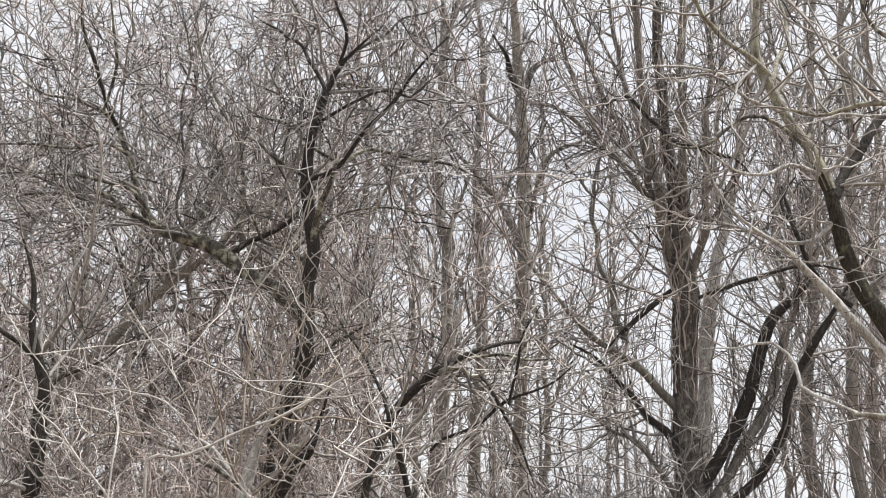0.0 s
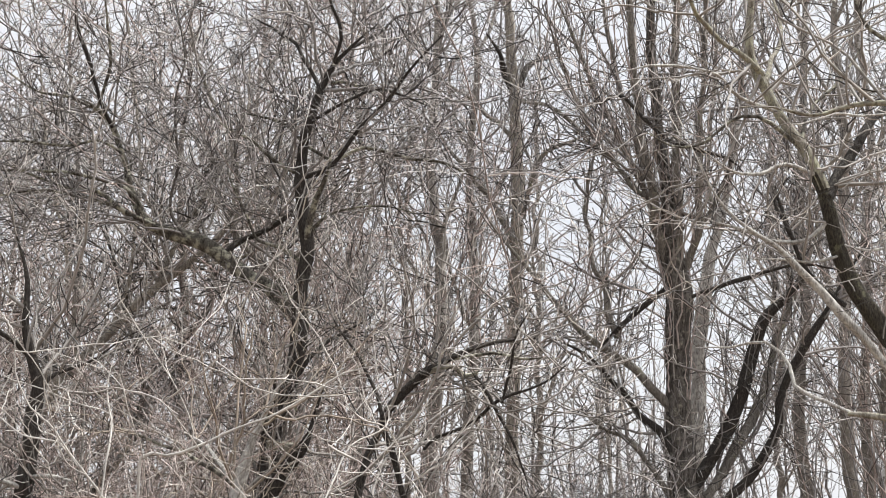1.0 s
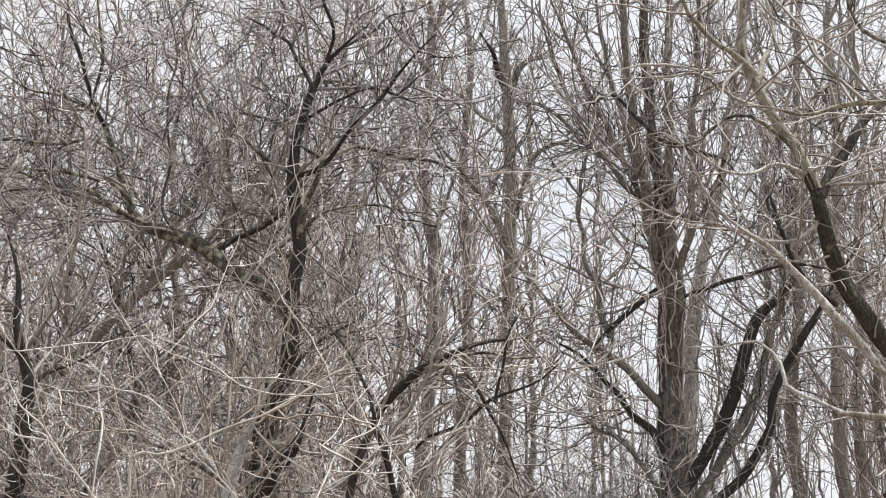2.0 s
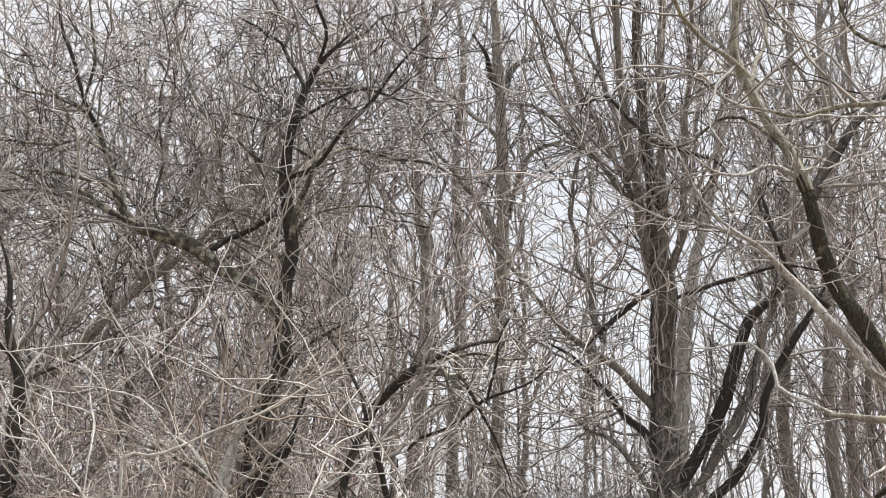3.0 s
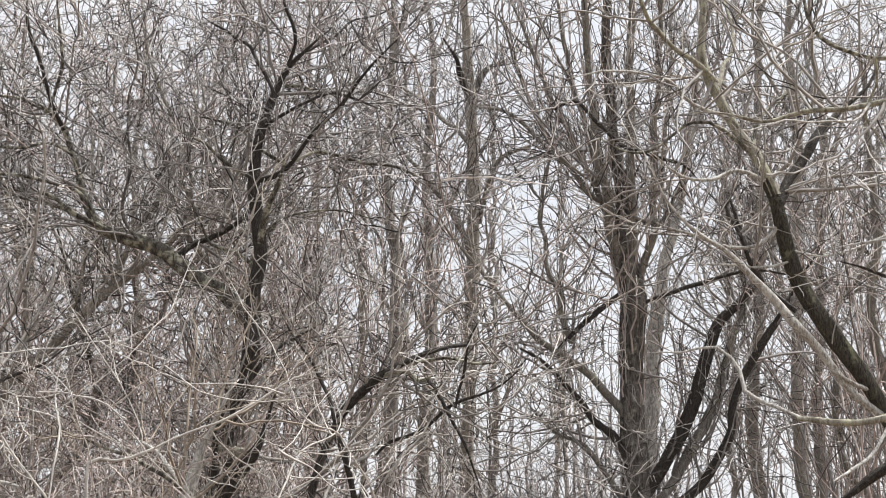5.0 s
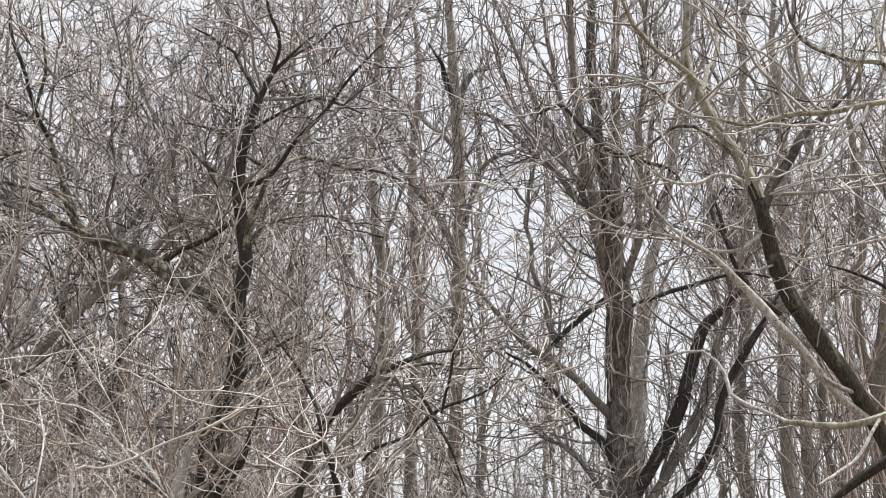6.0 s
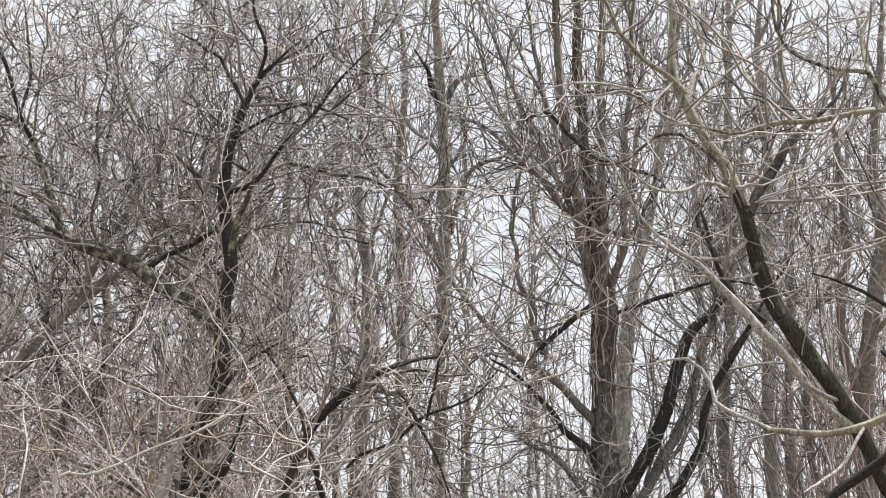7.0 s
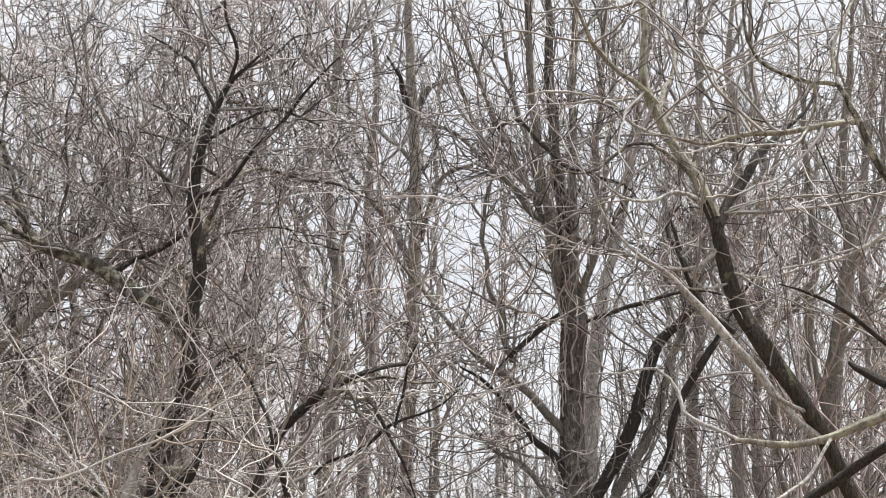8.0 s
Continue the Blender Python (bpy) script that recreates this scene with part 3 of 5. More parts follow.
lines.append(limb_of(tree, "limb", BARK_GREY, [(3.07, 18.2, 2.65, 0.067), (2.68, 18.31, 3.11, 0.062), (2.33, 18.42, 3.43, 0.051), (1.91, 18.52, 3.74, 0.045), (1.51, 18.63, 4.24, 0.039), (1.12, 18.74, 4.71, 0.026), (0.74, 18.85, 5.24, 0.017), (0.51, 18.96, 5.82, 0.006)]))
lines.append(limb_of(tree, "limb", BARK_DARK, [(3.03, 18.2, 4.28, 0.040), (2.68, 18.18, 4.01, 0.038), (2.34, 18.15, 3.71, 0.030), (2.14, 18.13, 3.49, 0.013)]))
lines.append(limb_of(tree, "limb", BARK_GREY, [(2.35, 18.2, 3.63, 0.041), (2.19, 18.35, 4.24, 0.036), (2.04, 18.51, 4.95, 0.026), (2.03, 18.66, 5.75, 0.022), (2.26, 18.82, 6.58, 0.009)]))
lines.append(limb_of(tree, "limb", BARK_DARK, [(3.21, 18.2, 1.61, 0.081), (3.45, 18.27, 1.97, 0.086), (3.76, 18.33, 2.47, 0.087), (4.01, 18.4, 2.99, 0.082), (4.16, 18.47, 3.51, 0.076), (4.37, 18.54, 3.89, 0.071), (4.67, 18.6, 4.28, 0.060), (4.89, 18.67, 4.61, 0.041), (4.7, 18.74, 5.3, 0.028), (4.63, 18.8, 5.78, 0.010)]))
lines.append(limb_of(tree, "limb", BARK_GREY, [(3.37, 18.2, 1.47, 0.067), (3.93, 18.34, 2.26, 0.067), (4.24, 18.47, 2.88, 0.067), (4.49, 18.61, 3.52, 0.058), (4.67, 18.75, 4.07, 0.042), (5.02, 18.88, 4.7, 0.022), (5.32, 19.02, 5.43, 0.008)]))
lines.append(limb_of(tree, "limb", BARK_DARK, [(3.55, 18.2, 1.44, 0.054), (4.03, 18.2, 1.93, 0.054), (4.37, 18.2, 2.5, 0.048), (4.51, 18.2, 3.05, 0.048), (4.79, 18.2, 3.54, 0.048), (5.06, 18.2, 3.92, 0.038), (5.3, 18.2, 4.33, 0.024), (5.59, 18.2, 4.82, 0.010)]))
lines.append(limb_of(tree, "limb", BARK_DARK, [(3.07, 18.2, 1.75, 0.070), (2.94, 18.24, 2.29, 0.059), (2.66, 18.29, 2.65, 0.043), (2.42, 18.33, 2.98, 0.035), (2.03, 18.38, 3.35, 0.027), (1.67, 18.42, 3.58, 0.011)]))
lines.append(limb_of(tree, "limb", BARK_GREY, [(3.02, 18.2, 1.54, 0.046), (2.71, 18.23, 1.97, 0.038), (2.43, 18.26, 2.33, 0.030), (2.11, 18.29, 2.47, 0.021), (1.72, 18.32, 2.91, 0.009)]))
lines.append(limb_of(tree, "limb", BARK_DARK, [(2.05, 17.26, 6.49, 0.018), (2.29, 17.15, 6.58, 0.023), (2.53, 17.05, 6.31, 0.028), (2.86, 16.95, 5.97, 0.025), (3.13, 16.84, 5.84, 0.025), (3.56, 16.74, 5.66, 0.017), (3.71, 16.64, 5.48, 0.006)]))
lines.append(limb_of(tree, "limb", BARK_DARK, [(3.31, 18.2, 4.16, 0.022), (3.8, 18.2, 4.32, 0.027), (4.24, 18.2, 4.47, 0.022), (4.77, 18.2, 4.59, 0.019), (5.28, 18.2, 4.52, 0.006)]))
twigs(tree, lines, TWIG_DARK, 4, 5, 3, up=0.12, bare=0.55)
vines(tree, lines[0], 16, 1.6, 7.5)
for line in lines[1:8]:
    vines(tree, line, 4, 4.6, 8.5)
P, R = stock(cut_long([q for q in lines[:8]]), 10)
high = P[:, 0, 2] > 3.4
a, ar = grow(P[high], R[high], 9, (0.5, 1.7), (12, 40), 0.3, 9, 0.16, 0.15, 0.0, 1.0, 0.006, 0.2, 0.011)
part("shoot_growth", [tubes(a, ar, 3)], TWIG_RED, tree, "upright red-brown shoot growth", kind="stuff")

tree = thing("bare_tree", 3.64, 20.5, "pale slender trunk close behind the large dark tree", "tree")
lines = [limb_of(tree, "trunk", BARK_PALE, [(3.64, 20.5, -0.12, 0.146), (3.67, 20.5, 1.22, 0.101), (3.76, 20.5, 2.58, 0.094), (3.85, 20.5, 3.89, 0.090), (3.96, 20.5, 4.72, 0.083), (4.14, 20.5, 5.39, 0.065), (4.33, 20.5, 6.16, 0.051), (4.54, 20.5, 7.29, 0.036), (4.67, 20.5, 8.61, 0.015)], 14)]
lines.append(limb_of(tree, "limb", BARK_GREY, [(4.14, 20.5, 5.39, 0.043), (4.1, 20.78, 6.49, 0.044), (4.29, 21.07, 7.9, 0.037), (4.44, 21.35, 9.37, 0.018)]))
twigs(tree, lines, TWIG_FAR, 4, 5, 3, up=0.3)

tree = thing("bare_tree", 4.4, 11.06, "leaning lichened tree with pale spreading branches", "tree")
lines = [limb_of(tree, "trunk", BARK_OLIVE, [(4.4, 11.06, -0.12, 0.101), (4.34, 11.06, 1.45, 0.069), (4.13, 11.06, 1.8, 0.060), (3.97, 11.06, 2.13, 0.060), (3.8, 11.06, 2.48, 0.063), (3.55, 11.06, 2.86, 0.069), (3.34, 11.06, 3.22, 0.063), (3.23, 11.06, 3.5, 0.058), (3.16, 11.06, 3.82, 0.051), (3.11, 11.06, 4.01, 0.045), (3.04, 11.06, 4.15, 0.046), (2.99, 11.06, 4.26, 0.030)], 14)]
lines.append(limb_of(tree, "limb", BARK_MOSS, [(3.10, 11.06, 4.03, 0.044), (3.04, 11.06, 4.15, 0.044), (2.93, 11.06, 4.38, 0.043), (2.77, 11.06, 4.66, 0.039), (2.66, 11.06, 4.9, 0.039), (2.57, 11.06, 5.14, 0.035), (2.54, 11.06, 5.48, 0.029), (2.52, 11.06, 5.87, 0.025), (2.51, 11.06, 6.32, 0.010)], 12, "yellow-grey lichened upper stem"))
lines.append(limb_of(tree, "limb", BARK_DARK, [(3.13, 11.06, 3.96, 0.046), (3.32, 11.22, 4.28, 0.039), (3.53, 11.38, 4.59, 0.036), (3.78, 11.55, 4.87, 0.024), (4.1, 11.71, 5.17, 0.014), (4.33, 11.87, 5.65, 0.006)]))
lines.append(limb_of(tree, "limb", BARK_MOSS, [(2.64, 11.06, 4.99, 0.027), (2.42, 10.87, 5.11, 0.021), (2.2, 10.67, 5.2, 0.019), (2, 10.48, 5.29, 0.017), (1.91, 10.29, 5.47, 0.013), (1.75, 10.1, 5.67, 0.005)]))
lines.append(limb_of(tree, "limb", BARK_PALE, [(4.01, 11.06, 2.15, 0.029), (3.63, 10.97, 2.42, 0.029), (3.35, 10.88, 2.74, 0.030), (3.11, 10.79, 3.01, 0.033), (2.83, 10.71, 3.29, 0.030), (2.59, 10.62, 3.46, 0.019), (2.31, 10.53, 3.62, 0.013), (2.12, 10.44, 3.82, 0.009), (1.98, 10.36, 4.1, 0.003)], label="pale grey limb"))
lines.append(limb_of(tree, "limb", BARK_DARK, [(3.23, 11.06, 3.09, 0.017), (3.07, 11.12, 3.23, 0.019), (2.91, 11.19, 3.52, 0.018), (2.82, 11.25, 3.81, 0.016), (2.77, 11.32, 4.01, 0.012), (2.89, 11.38, 4.22, 0.005)]))
lines.append(limb_of(tree, "limb", BARK_LIMB, [(2.93, 11.06, 4.38, 0.017), (2.66, 10.99, 4.55, 0.015), (2.41, 10.92, 4.57, 0.013), (2.12, 10.85, 4.36, 0.011), (1.84, 10.78, 4.29, 0.009), (1.6, 10.71, 4.41, 0.004)]))
lines.append(limb_of(tree, "limb", BARK_PALE, [(2.77, 11.06, 4.66, 0.017), (2.46, 10.91, 4.76, 0.015), (2.21, 10.77, 4.9, 0.013), (1.91, 10.62, 4.92, 0.011), (1.62, 10.47, 4.84, 0.009), (1.34, 10.33, 4.74, 0.004)]))
lines.append(limb_of(tree, "limb", BARK_PALE, [(3.04, 11.06, 4.15, 0.017), (2.76, 10.88, 4.19, 0.015), (2.49, 10.7, 4.06, 0.013), (2.23, 10.52, 4.06, 0.009), (1.98, 10.34, 4.18, 0.004)]))
lines.append(limb_of(tree, "limb", BARK_LIMB, [(2.93, 11.06, 4.38, 0.015), (3.06, 11.25, 4.72, 0.014), (3.37, 11.45, 5.03, 0.012), (3.64, 11.65, 5.45, 0.006)]))
lines.append(limb_of(tree, "limb", BARK_MOSS, [(2.66, 11.06, 4.9, 0.019), (2.84, 11.36, 5.24, 0.020), (2.97, 11.67, 5.65, 0.016), (2.98, 11.98, 6.13, 0.008)]))
lines.append(limb_of(tree, "limb", BARK_PALE, [(3.16, 11.06, 3.82, 0.017), (2.98, 11.07, 3.63, 0.016), (2.75, 11.08, 3.63, 0.014), (2.43, 11.09, 3.77, 0.012), (2.16, 11.1, 3.81, 0.005)]))
lines.append(limb_of(tree, "limb", BARK_PALE, [(3.23, 11.06, 3.5, 0.012), (2.95, 10.98, 3.45, 0.010), (2.65, 10.9, 3.46, 0.008), (2.28, 10.82, 3.49, 0.003)]))
lines.append(limb_of(tree, "limb", BARK_PALE, [(3.2, 11.06, 3.59, 0.012), (3.43, 11.06, 3.53, 0.012), (3.81, 11.07, 3.61, 0.010), (4.2, 11.07, 3.79, 0.008), (4.68, 11.08, 3.9, 0.003)]))
lines.append(limb_of(tree, "limb", BARK_PALE, [(3.84, 11.06, 2.44, 0.018), (3.66, 10.95, 2.52, 0.017), (3.54, 10.88, 2.60, 0.012), (3.49, 10.86, 2.61, 0.003)], label="broken pale branch end"))
twigs(tree, [q for q in lines if q[:, 2].mean() > 3.5], TWIG_GREY, 4, 4, 2, up=0.03, fine=0.85)

tree = thing("bare_tree", 4.5, 9.26, "moss-covered tree with long level branches", "tree")
lines = [limb_of(tree, "trunk", BARK_LIMB, [(4.5, 9.26, -0.12, 0.145), (4.51, 9.26, 1.33, 0.100), (4.52, 9.26, 2.07, 0.094), (4.49, 9.26, 2.64, 0.085), (4.37, 9.26, 3.14, 0.071), (4.11, 9.26, 3.52, 0.051), (3.93, 9.26, 3.8, 0.040), (3.79, 9.26, 3.98, 0.031), (3.71, 9.26, 4.09, 0.027), (3.63, 9.26, 4.33, 0.024), (3.57, 9.26, 4.44, 0.021), (3.51, 9.26, 4.59, 0.020), (3.34, 9.26, 4.61, 0.017), (3.18, 9.26, 4.66, 0.016), (3.03, 9.26, 4.72, 0.014), (2.91, 9.26, 4.84, 0.013), (2.85, 9.26, 5.03, 0.011), (2.85, 9.26, 5.32, 0.005)], 14)]
lines.append(limb_of(tree, "limb", BARK_MOSS, [(3.63, 9.26, 4.33, 0.023), (3.55, 9.33, 4.34, 0.023), (3.33, 9.4, 4.32, 0.020), (3.07, 9.47, 4.29, 0.020), (2.8, 9.54, 4.26, 0.016), (2.62, 9.61, 4.24, 0.012), (2.35, 9.69, 4.32, 0.007), (2.16, 9.76, 4.34, 0.004)]))
lines.append(limb_of(tree, "limb", BARK_MOSS, [(4.54, 9.26, 2.48, 0.048), (4.03, 9.33, 2.43, 0.040), (3.77, 9.4, 2.31, 0.035), (3.61, 9.47, 2.24, 0.032), (3.43, 9.54, 2.17, 0.028), (3.18, 9.61, 2.16, 0.027), (2.96, 9.69, 2.17, 0.024), (2.81, 9.76, 2.17, 0.014)], label="level mossy branch with a broken end"))
lines.append(limb_of(tree, "limb", BARK_PALE, [(2.86, 9.76, 2.17, 0.011), (2.73, 9.85, 2.25, 0.012), (2.68, 9.95, 2.31, 0.013), (2.54, 10.04, 2.41, 0.013), (2.52, 10.13, 2.55, 0.011), (2.39, 10.23, 2.72, 0.009), (2.16, 10.32, 2.67, 0.007), (1.92, 10.42, 2.69, 0.003)]))
lines.append(limb_of(tree, "limb", BARK_MOSS, [(3.51, 9.26, 4.59, 0.013), (3.53, 9.42, 4.9, 0.012), (3.73, 9.59, 5.26, 0.010), (3.99, 9.75, 5.6, 0.005)]))
lines.append(limb_of(tree, "limb", BARK_PALE, [(3.28, 9.26, 4.28, 0.010), (3.08, 9.04, 4.12, 0.008), (2.74, 8.82, 4.04, 0.008), (2.42, 8.6, 3.95, 0.007), (2.15, 8.39, 3.88, 0.003)]))
lines.append(limb_of(tree, "limb", BARK_PALE, [(3.33, 9.26, 2.15, 0.011), (3.14, 9.07, 1.95, 0.011), (2.92, 8.87, 1.83, 0.010), (2.75, 8.68, 1.73, 0.005)]))
lines.append(limb_of(tree, "limb", BARK_DARK, [(4.52, 9.26, 1.96, 0.043), (4.05, 9.38, 2.28, 0.035), (3.85, 9.5, 2.17, 0.034), (3.69, 9.62, 2.04, 0.033), (3.53, 9.75, 1.89, 0.033), (3.36, 9.87, 1.76, 0.030), (3.19, 9.99, 1.59, 0.013)]))
lines.append(limb_of(tree, "limb", BARK_DARK, [(4.53, 9.26, 2.22, 0.037), (4.04, 9.36, 2.37, 0.035), (3.81, 9.46, 2.53, 0.031), (3.7, 9.56, 2.64, 0.028), (3.65, 9.66, 2.71, 0.012)]))
lines.append(limb_of(tree, "limb", BARK_DARK, [(4.51, 9.26, 2.37, 0.023), (4.02, 9.25, 2.63, 0.020), (3.74, 9.25, 2.81, 0.017), (3.6, 9.25, 2.95, 0.016), (3.45, 9.25, 3.05, 0.014), (3.26, 9.25, 3.12, 0.011), (3.03, 9.24, 3.19, 0.004)]))
lines.append(limb_of(tree, "limb", BARK_MOSS, [(3.34, 9.26, 4.61, 0.010), (3.37, 9.36, 4.46, 0.010), (3.33, 9.47, 4.29, 0.009), (3.46, 9.57, 4.07, 0.004)]))
lines.append(limb_of(tree, "limb", BARK_PALE, [(3.93, 9.26, 3.8, 0.017), (3.81, 9.4, 3.55, 0.014), (3.62, 9.53, 3.45, 0.012), (3.38, 9.67, 3.39, 0.009), (3.09, 9.81, 3.33, 0.004)]))
twigs(tree, [q for q in lines if q[:, 2].mean() > 3.3], TWIG_GREY, 3, 3, 2, up=0.02, fine=0.65)

tree = thing("shrub", -2.16, 9.8, "bleached canes curving up out of the brushwood", "shrub")
lines = [limb_of(tree, "trunk", TWIG_PALE, [(-2.16, 9.8, -0.12, 0.013), (-2.19, 9.8, 1.38, 0.009), (-2.29, 9.8, 1.6, 0.008), (-2.37, 9.8, 1.72, 0.008), (-2.49, 9.8, 1.86, 0.008), (-2.58, 9.8, 1.96, 0.006), (-2.67, 9.8, 2.09, 0.006), (-2.79, 9.8, 2.22, 0.006), (-2.85, 9.8, 2.34, 0.005), (-2.91, 9.8, 2.47, 0.005), (-2.93, 9.8, 2.69, 0.002)], 14)]
lines.append(limb_of(tree, "limb", TWIG_PALE, [(-2.46, 9.8, 1.8, 0.006), (-2.61, 9.85, 1.95, 0.007), (-2.84, 9.91, 1.97, 0.007), (-2.98, 9.96, 2.03, 0.005), (-3.12, 10.02, 2.16, 0.005), (-3.31, 10.07, 2.32, 0.002)]))
lines.append(limb_of(tree, "limb", TWIG_PALE, [(-2.29, 9.8, 1.6, 0.006), (-2.29, 9.92, 1.92, 0.007), (-2.31, 10.03, 2.12, 0.007), (-2.37, 10.15, 2.37, 0.005), (-2.34, 10.27, 2.66, 0.002)]))
lines.append(limb_of(tree, "limb", TWIG_PALE, [(-2.05, 9.8, 1.42, 0.009), (-2, 9.81, 1.86, 0.008), (-1.84, 9.82, 1.88, 0.008), (-1.65, 9.83, 1.95, 0.008), (-1.38, 9.85, 2.08, 0.006), (-1.11, 9.86, 2.19, 0.007), (-0.88, 9.87, 2.3, 0.007), (-0.67, 9.88, 2.43, 0.005), (-0.41, 9.89, 2.48, 0.002)]))
lines.append(limb_of(tree, "limb", TWIG_PALE, [(-1.89, 9.8, 2.24, 0.005), (-1.7, 9.62, 2.33, 0.006), (-1.53, 9.44, 2.44, 0.005), (-1.35, 9.26, 2.63, 0.002)]))
lines.append(limb_of(tree, "limb", TWIG_PALE, [(-2.4, 9.8, 2.34, 0.005), (-2.08, 9.59, 2.32, 0.005), (-1.85, 9.38, 2.25, 0.005), (-1.66, 9.17, 2.13, 0.002)]))
lines.append(limb_of(tree, "limb", TWIG_PALE, [(-0.92, 10.5, 1.4, 0.008), (-0.78, 10.75, 1.65, 0.009), (-0.63, 10.99, 1.95, 0.007), (-0.37, 11.24, 2.14, 0.006), (-0.43, 11.49, 2.42, 0.003)]))
lines.append(limb_of(tree, "limb", TWIG_PALE, [(-0.02, 10.5, 1.4, 0.008), (-0.16, 10.26, 1.81, 0.007), (-0.33, 10.01, 2.06, 0.005), (-0.48, 9.77, 2.14, 0.005), (-0.7, 9.52, 2.32, 0.002)]))
lines.append(limb_of(tree, "limb", TWIG_PALE, [(-0.79, 10.3, 1.97, 0.007), (-0.71, 10.32, 1.93, 0.008), (-0.59, 10.33, 1.87, 0.008), (-0.51, 10.35, 1.84, 0.003)]))
twigs(tree, lines, TWIG_PALE, 2, 3, 2, up=0.05, fine=0.6)

tree = thing("bare_tree", -1.65, 11.5, "tan weathered stem low in the thicket", "tree")
lines = [limb_of(tree, "trunk", BARK_PALE, [(-1.65, 11.5, -0.12, 0.088), (-1.64, 11.5, 1.3, 0.061), (-1.61, 11.5, 1.61, 0.053), (-1.55, 11.5, 1.83, 0.045), (-1.49, 11.5, 2.06, 0.028), (-1.35, 11.5, 2.33, 0.016), (-1.21, 11.5, 2.61, 0.006)], 14)]
lines.append(limb_of(tree, "limb", BARK_PALE, [(-1.6, 11.5, 1.65, 0.024), (-1.74, 11.63, 1.83, 0.020), (-1.88, 11.75, 1.98, 0.017), (-2.14, 11.88, 2.12, 0.008)]))
lines.append(limb_of(tree, "limb", BARK_LIMB, [(-1.61, 11.5, 1.68, 0.020), (-2.02, 11.75, 1.93, 0.017), (-2.3, 12.01, 2.03, 0.015), (-2.75, 12.26, 2.18, 0.006)]))
twigs(tree, lines, TWIG_STRAW, 5, 4, 3, up=0.02, fine=0.6)

tree = thing("bare_tree", -0.1, 21, "grey trunk rising straight out of the thicket", "tree", "straight trunks behind the thicket")
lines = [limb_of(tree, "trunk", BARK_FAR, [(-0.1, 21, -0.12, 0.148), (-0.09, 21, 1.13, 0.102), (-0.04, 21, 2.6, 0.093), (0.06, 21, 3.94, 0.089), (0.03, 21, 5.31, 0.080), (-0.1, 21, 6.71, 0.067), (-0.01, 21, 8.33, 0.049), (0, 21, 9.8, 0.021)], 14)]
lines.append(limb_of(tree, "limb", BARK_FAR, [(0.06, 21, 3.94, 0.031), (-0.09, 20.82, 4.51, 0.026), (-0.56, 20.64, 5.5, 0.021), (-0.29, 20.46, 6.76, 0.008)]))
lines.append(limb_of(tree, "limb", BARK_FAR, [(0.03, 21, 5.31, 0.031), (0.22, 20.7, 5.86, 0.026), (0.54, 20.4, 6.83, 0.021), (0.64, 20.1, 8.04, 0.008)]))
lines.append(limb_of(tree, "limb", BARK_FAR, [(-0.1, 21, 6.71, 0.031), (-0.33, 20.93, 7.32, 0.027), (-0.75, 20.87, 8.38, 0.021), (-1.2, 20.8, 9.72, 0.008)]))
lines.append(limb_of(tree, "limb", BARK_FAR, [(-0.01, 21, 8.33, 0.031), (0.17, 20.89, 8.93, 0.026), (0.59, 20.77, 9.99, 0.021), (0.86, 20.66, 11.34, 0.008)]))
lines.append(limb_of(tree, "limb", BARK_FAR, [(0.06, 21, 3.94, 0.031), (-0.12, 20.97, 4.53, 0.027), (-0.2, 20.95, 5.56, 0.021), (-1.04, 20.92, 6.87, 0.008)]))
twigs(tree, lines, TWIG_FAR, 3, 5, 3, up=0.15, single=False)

tree = thing("bare_tree", 0.54, 25, "grey trunk rising straight out of the thicket", "tree", "straight trunks behind the thicket")
lines = [limb_of(tree, "trunk", BARK_FAR, [(0.54, 25, -0.12, 0.153), (0.54, 25, 1.04, 0.105), (0.57, 25, 2.79, 0.096), (0.69, 25, 4.39, 0.092), (0.64, 25, 6.02, 0.082), (0.62, 25, 7.69, 0.069), (0.75, 25, 9.61, 0.050), (0.44, 25, 11.36, 0.022)], 14)]
lines.append(limb_of(tree, "limb", BARK_FAR, [(0.69, 25, 4.39, 0.032), (0.4, 24.95, 5.09, 0.027), (0.17, 24.9, 6.31, 0.022), (0.3, 24.85, 7.86, 0.008)]))
lines.append(limb_of(tree, "limb", BARK_FAR, [(0.64, 25, 6.02, 0.032), (0.94, 25.29, 6.8, 0.028), (1.57, 25.59, 8.16, 0.022), (1.23, 25.88, 9.89, 0.009)]))
lines.append(limb_of(tree, "limb", BARK_FAR, [(0.62, 25, 7.69, 0.032), (0.33, 24.75, 8.36, 0.027), (0.12, 24.49, 9.55, 0.022), (-0.45, 24.24, 11.07, 0.008)]))
lines.append(limb_of(tree, "limb", BARK_FAR, [(0.75, 25, 9.61, 0.032), (1.07, 25.3, 10.48, 0.028), (1.24, 25.59, 11.93, 0.022), (2.04, 25.89, 13.8, 0.009)]))
lines.append(limb_of(tree, "limb", BARK_FAR, [(0.69, 25, 4.39, 0.032), (0.41, 24.7, 5.05, 0.027), (-0.02, 24.39, 6.21, 0.021), (-0.43, 24.09, 7.67, 0.008)]))
twigs(tree, lines, TWIG_FAR, 3, 5, 3, up=0.15, single=False)

